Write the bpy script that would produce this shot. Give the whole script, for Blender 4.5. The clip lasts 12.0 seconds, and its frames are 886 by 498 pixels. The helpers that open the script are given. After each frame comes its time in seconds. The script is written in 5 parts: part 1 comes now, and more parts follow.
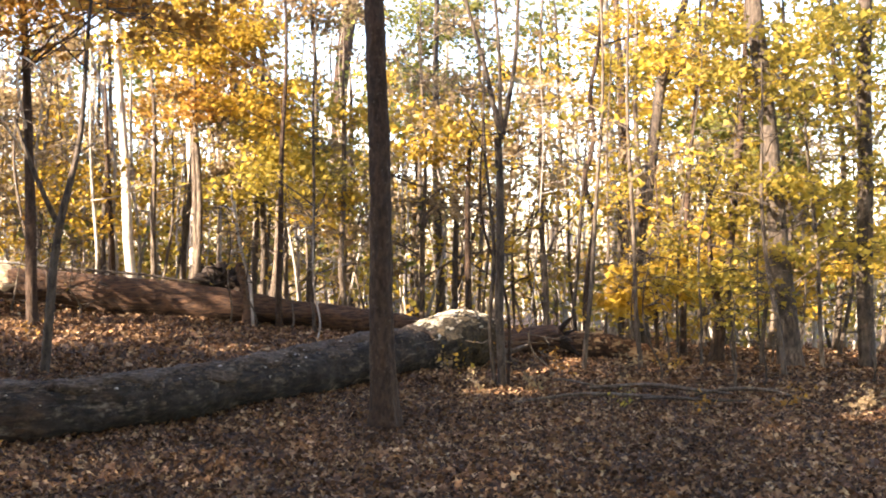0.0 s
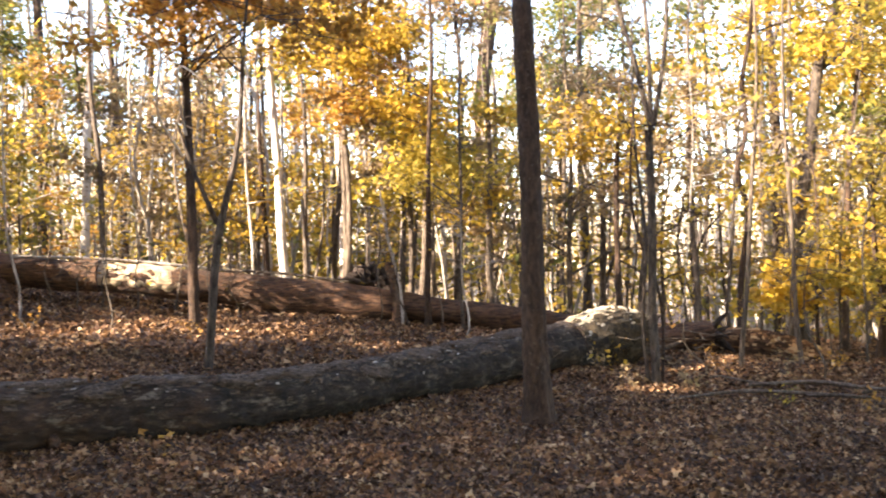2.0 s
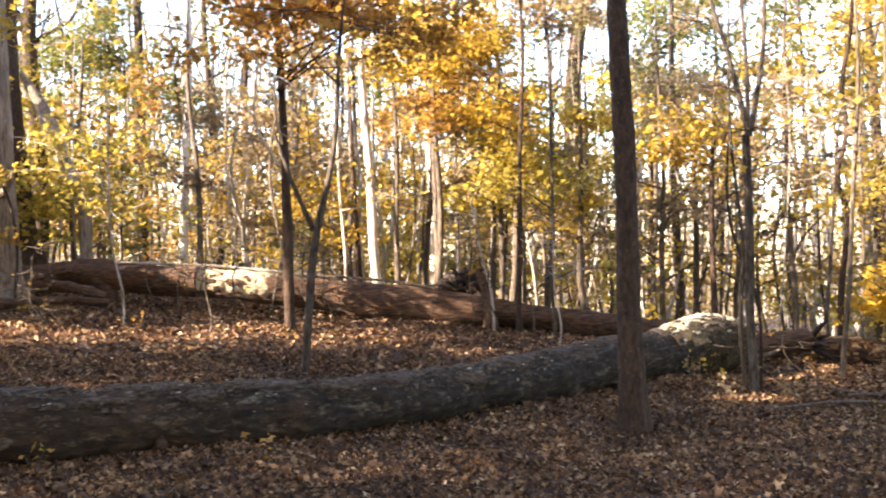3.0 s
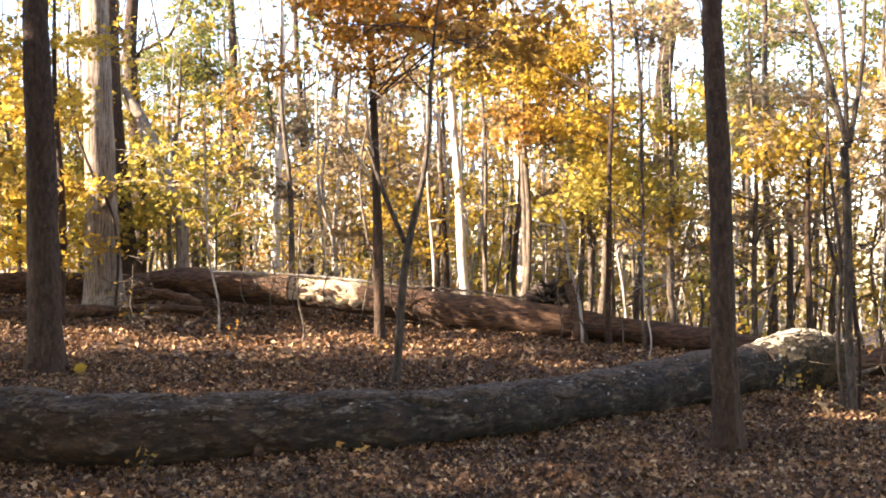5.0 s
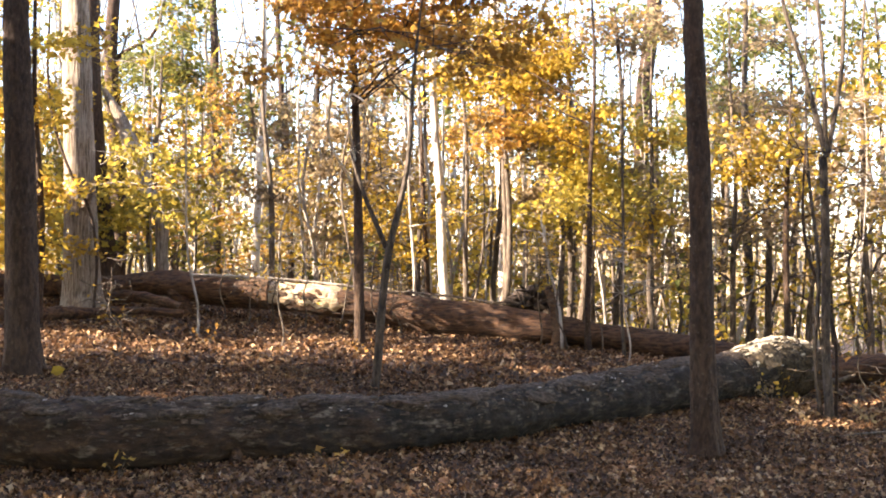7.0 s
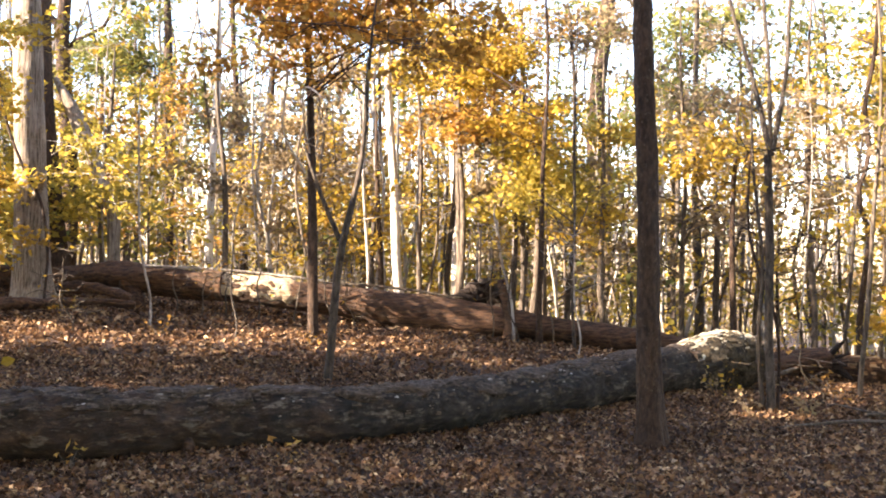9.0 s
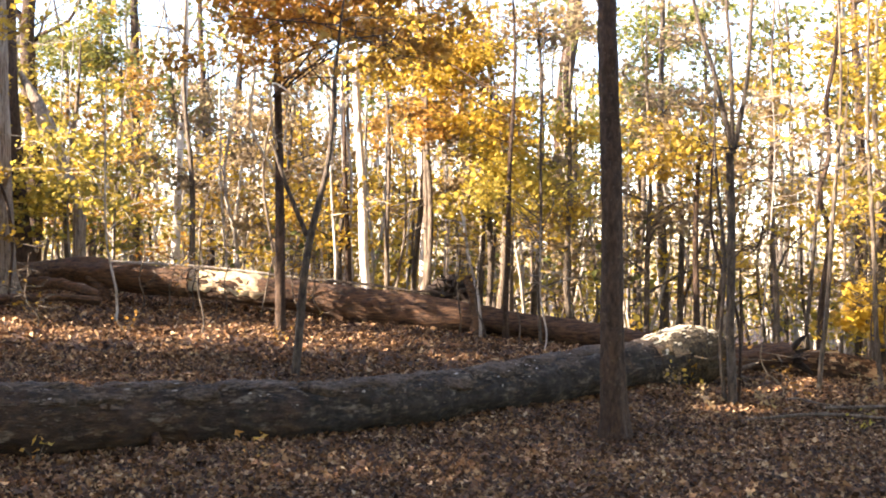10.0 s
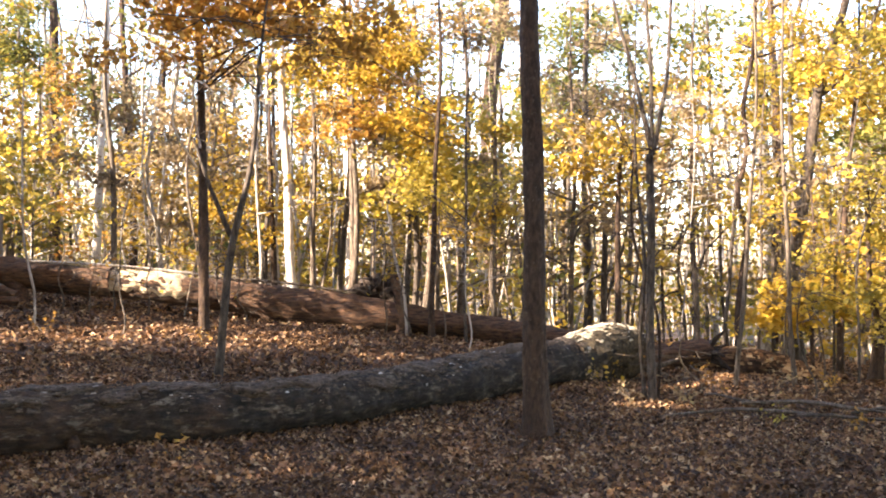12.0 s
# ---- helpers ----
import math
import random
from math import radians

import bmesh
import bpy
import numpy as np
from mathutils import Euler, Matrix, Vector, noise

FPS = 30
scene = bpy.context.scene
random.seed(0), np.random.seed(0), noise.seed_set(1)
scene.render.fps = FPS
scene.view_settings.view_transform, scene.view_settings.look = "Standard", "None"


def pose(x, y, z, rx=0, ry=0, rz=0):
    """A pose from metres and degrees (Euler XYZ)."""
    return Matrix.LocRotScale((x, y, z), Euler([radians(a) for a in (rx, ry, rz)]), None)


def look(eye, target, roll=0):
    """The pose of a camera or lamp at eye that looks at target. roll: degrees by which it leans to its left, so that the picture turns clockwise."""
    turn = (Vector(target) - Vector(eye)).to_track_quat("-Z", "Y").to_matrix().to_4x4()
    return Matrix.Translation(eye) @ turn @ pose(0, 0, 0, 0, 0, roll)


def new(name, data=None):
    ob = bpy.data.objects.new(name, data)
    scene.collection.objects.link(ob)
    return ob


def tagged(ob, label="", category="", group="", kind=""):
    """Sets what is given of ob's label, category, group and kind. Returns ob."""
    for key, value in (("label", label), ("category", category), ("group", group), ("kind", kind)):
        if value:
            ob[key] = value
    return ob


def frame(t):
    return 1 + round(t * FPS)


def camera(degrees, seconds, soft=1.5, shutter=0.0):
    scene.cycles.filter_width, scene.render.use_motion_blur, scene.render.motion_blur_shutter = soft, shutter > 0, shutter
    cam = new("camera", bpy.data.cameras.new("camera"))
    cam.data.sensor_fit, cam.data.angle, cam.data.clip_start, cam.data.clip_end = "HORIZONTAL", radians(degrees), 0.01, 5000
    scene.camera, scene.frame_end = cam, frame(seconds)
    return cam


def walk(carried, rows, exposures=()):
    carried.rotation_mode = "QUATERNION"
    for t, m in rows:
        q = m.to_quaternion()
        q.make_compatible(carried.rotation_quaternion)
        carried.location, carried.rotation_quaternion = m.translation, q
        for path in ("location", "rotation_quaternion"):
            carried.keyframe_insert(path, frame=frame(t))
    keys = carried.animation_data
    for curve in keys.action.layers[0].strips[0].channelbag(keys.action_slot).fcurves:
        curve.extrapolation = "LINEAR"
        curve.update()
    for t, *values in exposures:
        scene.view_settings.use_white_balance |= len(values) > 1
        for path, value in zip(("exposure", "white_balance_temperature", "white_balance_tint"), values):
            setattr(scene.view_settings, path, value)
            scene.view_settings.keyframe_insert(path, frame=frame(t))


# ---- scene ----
# the camera: carried by someone who turns on the spot
PATH = [
    (0.0, 0.003, 0.003, 1.499, 0.64, 0.40, 0.02),
    (0.5, -0.010, 0.023, 1.486, 1.87, 0.37, -0.25),
    (1.0, -0.040, 0.035, 1.491, 3.62, 0.23, -0.56),
    (1.5, -0.070, 0.025, 1.489, 5.92, 0.18, -0.78),
    (2.0, -0.078, 0.030, 1.464, 8.43, 0.43, -0.81),
    (2.5, -0.108, 0.028, 1.455, 10.83, 0.67, -0.73),
    (3.0, -0.137, -0.015, 1.476, 13.19, 0.81, -0.78),
    (3.5, -0.149, -0.038, 1.487, 15.52, 1.00, -0.71),
    (4.0, -0.160, -0.059, 1.497, 17.01, 1.14, -0.61),
    (4.5, -0.171, -0.079, 1.505, 17.70, 1.26, -0.47),
    (5.0, -0.180, -0.092, 1.510, 17.82, 1.35, -0.31),
    (5.5, -0.184, -0.096, 1.511, 17.62, 1.43, -0.17),
    (6.0, -0.184, -0.093, 1.510, 17.33, 1.51, -0.04),
    (6.5, -0.183, -0.095, 1.513, 17.03, 1.55, 0.06),
    (7.0, -0.184, -0.101, 1.512, 16.74, 1.61, 0.16),
    (7.5, -0.179, -0.117, 1.513, 16.37, 1.60, 0.26),
    (8.0, -0.165, -0.146, 1.514, 15.79, 1.51, 0.37),
    (8.5, -0.148, -0.182, 1.515, 15.07, 1.37, 0.47),
    (9.0, -0.131, -0.216, 1.513, 14.26, 1.24, 0.54),
    (9.5, -0.115, -0.246, 1.510, 13.43, 1.13, 0.60),
    (10.0, -0.094, -0.297, 1.507, 12.53, 1.06, 0.59),
    (10.5, -0.079, -0.324, 1.517, 11.56, 1.01, 0.59),
    (11.0, -0.062, -0.359, 1.520, 10.54, 0.99, 0.48),
    (11.5, -0.053, -0.355, 1.524, 9.56, 0.98, 0.46),
    (12.0, -0.042, -0.337, 1.527, 8.62, 0.97, 0.45),
]


def aimed(x, y, z, yaw, pitch, roll):
    a, b = radians(yaw), radians(pitch)
    way = Vector((-math.sin(a) * math.cos(b), math.cos(a) * math.cos(b), math.sin(b)))
    eye = Vector((x, y, z))
    return look(eye, eye + 2 * way, roll)


cam = camera(45.93, 12.0, soft=1.85, shutter=0.5)
walk(cam, [(row[0], aimed(*row[1:])) for row in PATH], exposures=[(0.0, 2.92, 7150, 21), (2.0, 2.99, 7100, 21), (7.0, 2.92, 7100, 21), (9.5, 3.02, 7050, 21), (12.0, 3.04, 7050, 21)])

# ---- light: low autumn sun from behind the left shoulder, through the trees ----
SUN_BEARING, SUN_HEIGHT = -125.0, 26.0
world = bpy.data.worlds.new("sky")
world.use_nodes = True
scene.world = world
wn = world.node_tree
sky = wn.nodes.new("ShaderNodeTexSky")
sky.sky_type, sky.sun_disc = "NISHITA", False
sky.sun_elevation, sky.sun_rotation = radians(SUN_HEIGHT), radians(SUN_BEARING)
sky.air_density, sky.dust_density, sky.ozone_density = 1.0, 0.3, 1.5
wn.links.new(sky.outputs[0], wn.nodes["Background"].inputs[0])
wn.nodes["Background"].inputs[1].default_value = 0.106
sun_data = bpy.data.lights.new("sun", "SUN")
sun_data.energy, sun_data.angle, sun_data.color = 5.0, radians(0.6), (1.0, 0.87, 0.69)
sun = new("sun", sun_data)
sb, sh = radians(SUN_BEARING), radians(SUN_HEIGHT)
TO_SUN = Vector((math.sin(sb) * math.cos(sh), math.cos(sb) * math.cos(sh), math.sin(sh)))
sun.matrix_world = look(TO_SUN * 60, (0, 0, 0))


# ---- materials ----
def material(name):
    m = bpy.data.materials.new(name)
    m.use_nodes = True
    t = m.node_tree
    return m, t, t.nodes["Principled BSDF"]


def node(t, kind, **inputs):
    n = t.nodes.new(kind)
    for key, value in inputs.items():
        n.inputs[key.replace("_", " ")].default_value = value
    return n


def ramp(t, fac, stops):
    n = t.nodes.new("ShaderNodeValToRGB")
    e = n.color_ramp.elements
    while len(e) < len(stops):
        e.new(0.5)
    for k, (at, c) in enumerate(stops):
        e[k].position, e[k].color = at, (*c, 1)
    t.links.new(fac, n.inputs[0])
    return n.outputs[0]


def placed(t, scale, turn=0.0):
    """Object coordinates, turned about the upright and stretched."""
    co = t.nodes.new("ShaderNodeTexCoord")
    mp = t.nodes.new("ShaderNodeMapping")
    mp.vector_type = "POINT"
    mp.inputs["Scale"].default_value = scale
    if turn:
        first = t.nodes.new("ShaderNodeMapping")
        first.inputs["Rotation"].default_value = (0, 0, radians(turn))
        t.links.new(co.outputs["Object"], first.inputs[0])
        t.links.new(first.outputs[0], mp.inputs[0])
    else:
        t.links.new(co.outputs["Object"], mp.inputs[0])
    return mp.outputs[0]


def mixed(t, fac, a, b, kind="MIX"):
    n = t.nodes.new("ShaderNodeMix")
    n.data_type, n.blend_type = "RGBA", kind
    for k, v in ((0, fac), (6, a), (7, b)):
        if isinstance(v, (int, float)):
            n.inputs[k].default_value = v
        elif isinstance(v, tuple):
            n.inputs[k].default_value = (*v, 1)
        else:
            t.links.new(v, n.inputs[k])
    return n.outputs[2]


def bark(name, dark, light, patch, grain=(9, 9, 1.6), amount=0.45, bump=0.6, turn=0.0):
    """Furrowed bark: grain along the stem, lighter lichen patches at a larger scale."""
    m, t, b = material(name)
    fine = node(t, "ShaderNodeTexNoise", Scale=3.0, Detail=6.0, Roughness=0.65)
    t.links.new(placed(t, grain, turn), fine.inputs["Vector"])
    big = node(t, "ShaderNodeTexNoise", Scale=2.3, Detail=4.0, Roughness=0.6)
    t.links.new(placed(t, (1, 1, 0.7)), big.inputs["Vector"])
    base = ramp(t, fine.outputs[0], [(0.38, dark), (0.62, light)])
    where = ramp(t, big.outputs[0], [(1 - amount - 0.06, (0, 0, 0)), (1 - amount + 0.12, (1, 1, 1))])
    speck = node(t, "ShaderNodeTexNoise", Scale=26.0, Detail=3.0, Roughness=0.5)
    t.links.new(placed(t, (1, 1, 1)), speck.inputs["Vector"])
    spots = ramp(t, speck.outputs[0], [(0.63, (0, 0, 0)), (0.72, (0.5, 0.5, 0.5))])
    base = mixed(t, where, base, mixed(t, 0.6, base, patch))
    t.links.new(mixed(t, spots, base, patch), b.inputs["Base Color"])
    b.inputs["Roughness"].default_value = 0.9
    bp = node(t, "ShaderNodeBump", Strength=bump, Distance=0.05)
    t.links.new(fine.outputs[0], bp.inputs["Height"])
    t.links.new(bp.outputs[0], b.inputs["Normal"])
    return m


def leaf(name, stops, through_light=0.5, clump=0.5):
    """A thin leaf: colour partly by leaf, partly by clump, with dark clumps painted to imitate shade between boughs;
    lets part of the light through.
    """
    m, t, b = material(name)
    geo = t.nodes.new("ShaderNodeNewGeometry")
    co = t.nodes.new("ShaderNodeTexCoord")
    clump_shade = node(t, "ShaderNodeTexNoise", Scale=1.7, Detail=3.0, Roughness=0.6)
    t.links.new(co.outputs["Object"], clump_shade.inputs["Vector"])
    spread = node(t, "ShaderNodeMapRange")
    for k, v in enumerate((0.30, 0.70, 0.0, 1.0)):
        spread.inputs[k + 1].default_value = v
    t.links.new(clump_shade.outputs[0], spread.inputs[0])
    blend = t.nodes.new("ShaderNodeMix")
    blend.inputs[0].default_value = clump
    t.links.new(geo.outputs["Random Per Island"], blend.inputs[2])
    t.links.new(spread.outputs[0], blend.inputs[3])
    c = ramp(t, blend.outputs[0], stops)
    n = node(t, "ShaderNodeTexNoise", Scale=0.9, Detail=2.0)
    t.links.new(co.outputs["Object"], n.inputs["Vector"])
    tone = ramp(t, n.outputs[0], [(0.3, (0.62, 0.63, 0.65)), (0.7, (1.22, 1.22, 1.18))])
    c = mixed(t, 1.0, c, tone, "MULTIPLY")
    t.links.new(c, b.inputs["Base Color"])
    b.inputs["Roughness"].default_value = 0.55
    b.inputs["Specular IOR Level"].default_value = 0.25
    if through_light:
        tr = t.nodes.new("ShaderNodeBsdfTranslucent")
        t.links.new(c, tr.inputs[0])
        mx = t.nodes.new("ShaderNodeMixShader")
        mx.inputs[0].default_value = through_light
        t.links.new(b.outputs[0], mx.inputs[1])
        t.links.new(tr.outputs[0], mx.inputs[2])
        t.links.new(mx.outputs[0], t.nodes["Material Output"].inputs[0])
    return m


def log_bark(name, turn=-50.0):
    """Bark of a long dead trunk: slate-grey plates parted by dark cracks, bare brown wood towards one end, pale lichen."""
    m, t, b = material(name)
    fine = node(t, "ShaderNodeTexNoise", Scale=3.0, Detail=8.0, Roughness=0.68)
    t.links.new(placed(t, (2.2, 7, 7), turn), fine.inputs["Vector"])
    bent = t.nodes.new("ShaderNodeVectorMath")
    bent.operation = "MULTIPLY_ADD"
    bent.inputs[1].default_value = (1.6, 1.6, 1.6)
    t.links.new(fine.outputs["Color"], bent.inputs[0])
    t.links.new(placed(t, (1.7, 8.5, 8.5), turn), bent.inputs[2])
    plates = node(t, "ShaderNodeTexVoronoi", Scale=1.0)
    plates.feature = "DISTANCE_TO_EDGE"
    t.links.new(bent.outputs[0], plates.inputs["Vector"])
    crack = ramp(t, plates.outputs["Distance"], [(0.0, (0, 0, 0)), (0.06, (1, 1, 1))])
    brown = ramp(t, fine.outputs[0], [(0.36, (0.014, 0.008, 0.004)), (0.53, (0.048, 0.027, 0.015)), (0.69, (0.125, 0.075, 0.042))])
    slate = ramp(t, fine.outputs[0], [(0.39, (0.005, 0.004, 0.003)), (0.54, (0.024, 0.018, 0.0125)), (0.70, (0.086, 0.067, 0.046))])
    big = node(t, "ShaderNodeTexNoise", Scale=1.25, Detail=4.0, Roughness=0.6)
    t.links.new(placed(t, (1, 1, 1)), big.inputs["Vector"])
    axes = t.nodes.new("ShaderNodeSeparateXYZ")
    t.links.new(placed(t, (1, 1, 1)), axes.inputs[0])
    along = node(t, "ShaderNodeMapRange")
    for k, v in enumerate((-4.7, -2.3, -0.20, 0.14)):
        along.inputs[k + 1].default_value = v
    t.links.new(axes.outputs[0], along.inputs[0])
    zone = t.nodes.new("ShaderNodeMath")
    t.links.new(big.outputs[0], zone.inputs[0])
    t.links.new(along.outputs[0], zone.inputs[1])
    c = mixed(t, ramp(t, zone.outputs[0], [(0.42, (0, 0, 0)), (0.54, (1, 1, 1))]), brown, slate)
    c = mixed(t, crack, mixed(t, 0.6, c, (0.010, 0.007, 0.005)), c)
    pale = node(t, "ShaderNodeTexNoise", Scale=2.0, Detail=5.0, Roughness=0.7)
    t.links.new(placed(t, (1.6, 5, 5), turn), pale.inputs["Vector"])
    c = mixed(t, ramp(t, pale.outputs[0], [(0.57, (0, 0, 0)), (0.68, (0.75, 0.75, 0.75))]), c, (0.23, 0.197, 0.152))
    green = node(t, "ShaderNodeTexNoise", Scale=1.7, Detail=3.0)
    t.links.new(placed(t, (1.3, 1.3, 2.0)), green.inputs["Vector"])
    c = mixed(t, ramp(t, green.outputs[0], [(0.58, (0, 0, 0)), (0.70, (0.3, 0.3, 0.3))]), c, (0.030, 0.032, 0.018))
    t.links.new(c, b.inputs["Base Color"])
    b.inputs["Roughness"].default_value = 0.88
    low = node(t, "ShaderNodeBump", Strength=0.45, Distance=0.05)
    t.links.new(crack, low.inputs["Height"])
    top = node(t, "ShaderNodeBump", Strength=0.7, Distance=0.05)
    t.links.new(fine.outputs[0], top.inputs["Height"])
    t.links.new(low.outputs[0], top.inputs["Normal"])
    t.links.new(top.outputs[0], b.inputs["Normal"])
    return m


BARK_DARK = bark("bark_dark", (0.020, 0.011, 0.006), (0.072, 0.042, 0.025), (0.14, 0.11, 0.08), grain=(9, 9, 3.4), amount=0.25, bump=0.8)
BARK_GREY = bark("bark_grey", (0.026, 0.020, 0.015), (0.108, 0.085, 0.064), (0.20, 0.175, 0.142), grain=(9, 9, 2.6), amount=0.34, bump=0.8)
BARK_PALE = bark("bark_pale", (0.15, 0.132, 0.112), (0.38, 0.35, 0.305), (0.52, 0.49, 0.44), grain=(6, 6, 2.0), bump=0.4)
BARK_WHITE = bark("white_bark", (0.42, 0.37, 0.31), (0.68, 0.63, 0.55), (0.78, 0.75, 0.68), grain=(6, 6, 2.0), bump=0.3)
WOOD_DEAD = bark("dead_wood", (0.08, 0.06, 0.042), (0.33, 0.275, 0.21), (0.50, 0.45, 0.38), grain=(14, 14, 0.9), bump=0.9)
# pale bare wood, its colour lightened further to stand in for sun
WOOD_SUNLIT = bark("sunlit_splintered_wood", (0.34, 0.25, 0.15), (0.66, 0.54, 0.37), (0.72, 0.62, 0.46), grain=(1.6, 12, 12), bump=0.8, turn=-25)
LOG_BARK = log_bark("weathered_log_bark")
LOG_WOOD = bark("rotten_wood", (0.020, 0.010, 0.006), (0.125, 0.063, 0.031), (0.20, 0.125, 0.066), grain=(1.6, 9, 9), amount=0.35, bump=1.0, turn=-17)
# butt moss in two tones: pale imitates the sunlit top, dark the front
SUNLIT_MOSS = bark("sunlit_pale_moss", (0.42, 0.37, 0.26), (0.68, 0.62, 0.48), (0.78, 0.73, 0.61), grain=(12, 12, 12), amount=0.4, bump=1.0)
MOSS = bark("mossy_butt", (0.018, 0.012, 0.006), (0.11, 0.083, 0.045), (0.30, 0.26, 0.17), grain=(7, 7, 7), amount=0.3, bump=1.0)
PLATE = bark("grey_bark_plate", (0.022, 0.015, 0.010), (0.135, 0.098, 0.068), (0.42, 0.36, 0.285), grain=(5.0, 14, 14), amount=0.33, bump=1.0, turn=-50)
# roots and soil, darkened in colour for a face turned from the sun
SHADE_BURL = bark("shade_dark_burl", (0.010, 0.006, 0.004), (0.040, 0.025, 0.016), (0.07, 0.05, 0.035), grain=(6, 6, 6), amount=0.3, bump=1.0)
TWIG = bark("twig_bark", (0.040, 0.030, 0.021), (0.155, 0.122, 0.090), (0.28, 0.245, 0.195), amount=0.3)
GOLD = leaf("gold_leaf", [(0, (0.18, 0.105, 0.03)), (0.3, (0.36, 0.225, 0.04)), (0.6, (0.53, 0.37, 0.055)), (0.85, (0.64, 0.47, 0.075)), (1, (0.46, 0.40, 0.065))], 0.56)
LIME = leaf("yellow_green_leaf", [(0, (0.12, 0.105, 0.032)), (0.3, (0.27, 0.225, 0.05)), (0.6, (0.45, 0.35, 0.065)), (0.85, (0.60, 0.45, 0.075)), (1, (0.56, 0.34, 0.05))], 0.56)
RUST = leaf("rust_leaf", [(0, (0.15, 0.075, 0.028)), (0.35, (0.33, 0.175, 0.045)), (0.7, (0.48, 0.28, 0.06)), (1, (0.60, 0.42, 0.09))], 0.54)
TAN = leaf("tan_leaf", [(0, (0.14, 0.10, 0.06)), (0.4, (0.26, 0.19, 0.11)), (0.75, (0.40, 0.31, 0.17)), (1, (0.34, 0.31, 0.13))], 0.5)
# lighter copy of the tan leaf: haze and glare painted into far foliage
HAZE_TAN = leaf("haze_tan_leaf", [(0, (0.24, 0.165, 0.10)), (0.4, (0.42, 0.31, 0.18)), (0.75, (0.60, 0.48, 0.27)), (1, (0.48, 0.44, 0.21))], 0.52)
GREEN = leaf("green_leaf", [(0, (0.07, 0.09, 0.03)), (0.4, (0.15, 0.165, 0.05)), (0.75, (0.27, 0.26, 0.065)), (1, (0.46, 0.37, 0.07))], 0.5)
FALLEN = leaf("fallen_leaf", [(0, (0.022, 0.012, 0.007)), (0.3, (0.082, 0.044, 0.025)), (0.58, (0.19, 0.102, 0.053)), (0.80, (0.34, 0.20, 0.10)), (0.93, (0.54, 0.39, 0.23)), (1, (0.68, 0.52, 0.31))], 0.25, 0.12)

m, t, b = material("forest_soil")
n1 = node(t, "ShaderNodeTexNoise", Scale=14.0, Detail=8.0, Roughness=0.7)
t.links.new(placed(t, (1, 1, 1)), n1.inputs["Vector"])
n2 = node(t, "ShaderNodeTexNoise", Scale=0.6, Detail=3.0)
t.links.new(placed(t, (1, 1, 1)), n2.inputs["Vector"])
soil = ramp(t, n1.outputs[0], [(0.3, (0.020, 0.012, 0.009)), (0.55, (0.062, 0.036, 0.025)), (0.75, (0.13, 0.078, 0.048))])
soil = mixed(t, 1.0, soil, ramp(t, n2.outputs[0], [(0.3, (0.75, 0.72, 0.7)), (0.7, (1.15, 1.1, 1.0))]), "MULTIPLY")
t.links.new(soil, b.inputs["Base Color"])
b.inputs["Roughness"].default_value = 0.95
bp = node(t, "ShaderNodeBump", Strength=0.8, Distance=0.04)
t.links.new(n1.outputs[0], bp.inputs["Height"])
t.links.new(bp.outputs[0], b.inputs["Normal"])
SOIL = m


# ---- mesh helpers ----
def mesh(name, pieces, mat, smooth=True):
    """One mesh from pieces of (vertices, faces), whose faces all have three or all four corners."""
    me = bpy.data.meshes.new(name)
    verts = np.concatenate([np.asarray(v, np.float32).reshape(-1, 3) for v, _ in pieces])
    loops, sizes, at = [], [], 0
    for v, f in pieces:
        f = np.asarray(f, np.int32)
        loops.append((f + at).ravel())
        sizes.append(np.full(len(f), f.shape[1], np.int32))
        at += len(np.asarray(v).reshape(-1, 3))
    loops, sizes = np.concatenate(loops), np.concatenate(sizes)
    me.vertices.add(len(verts))
    me.vertices.foreach_set("co", verts.ravel())
    me.loops.add(len(loops))
    me.loops.foreach_set("vertex_index", loops)
    me.polygons.add(len(sizes))
    me.polygons.foreach_set("loop_start", np.concatenate([[0], np.cumsum(sizes)[:-1]]).astype(np.int32))
    me.polygons.foreach_set("loop_total", sizes)
    me.polygons.foreach_set("use_smooth", np.full(len(sizes), smooth))
    me.update(calc_edges=True)
    me.materials.append(mat)
    return me


def part(name, pieces, mat, parent, label="", smooth=True):
    ob = new(name, mesh(name, pieces, mat, smooth))
    if parent is not None:
        ob.parent = parent
        ob.matrix_parent_inverse = Matrix.Translation(-parent.location)
    return tagged(ob, label)


def thing(name, at, label, category, group="", kind=""):
    ob = new(name)
    ob.location = at
    ob.empty_display_size = 0.2
    return tagged(ob, label, category, group, kind)


def ground(x, y):
    """Height of the forest floor: a gentle rise to the left, a crest ahead on the right."""
    x, y = np.asarray(x, float), np.asarray(y, float)
    z = 0.08 * np.logaddexp(0, (0.05 * y - 0.09 * x - 0.6) / 0.08)
    right = 1 / (1 + np.exp(-np.clip((x - 1.0) / 2.0, -40, 40)))
    z = z - 0.135 * np.logaddexp(0, (y - 16.5) / 1.5) * right - 0.30 * np.logaddexp(0, (y - 19.5) / 2) * (1 - right)
    z = 4.0 * np.tanh(z / 4.0)
    near = np.exp(-(((x / 13) ** 2 + ((y - 11) / 12) ** 2) ** 3))
    for kx, ky, ph in ((1.3, 0.7, 0.4), (-0.8, 1.6, 2.0), (2.1, -1.2, 4.1), (0.5, 2.6, 1.1), (-2.4, -0.9, 5.2)):
        z = z + 0.014 * near * np.sin(kx * x + ky * y + ph)
    return z


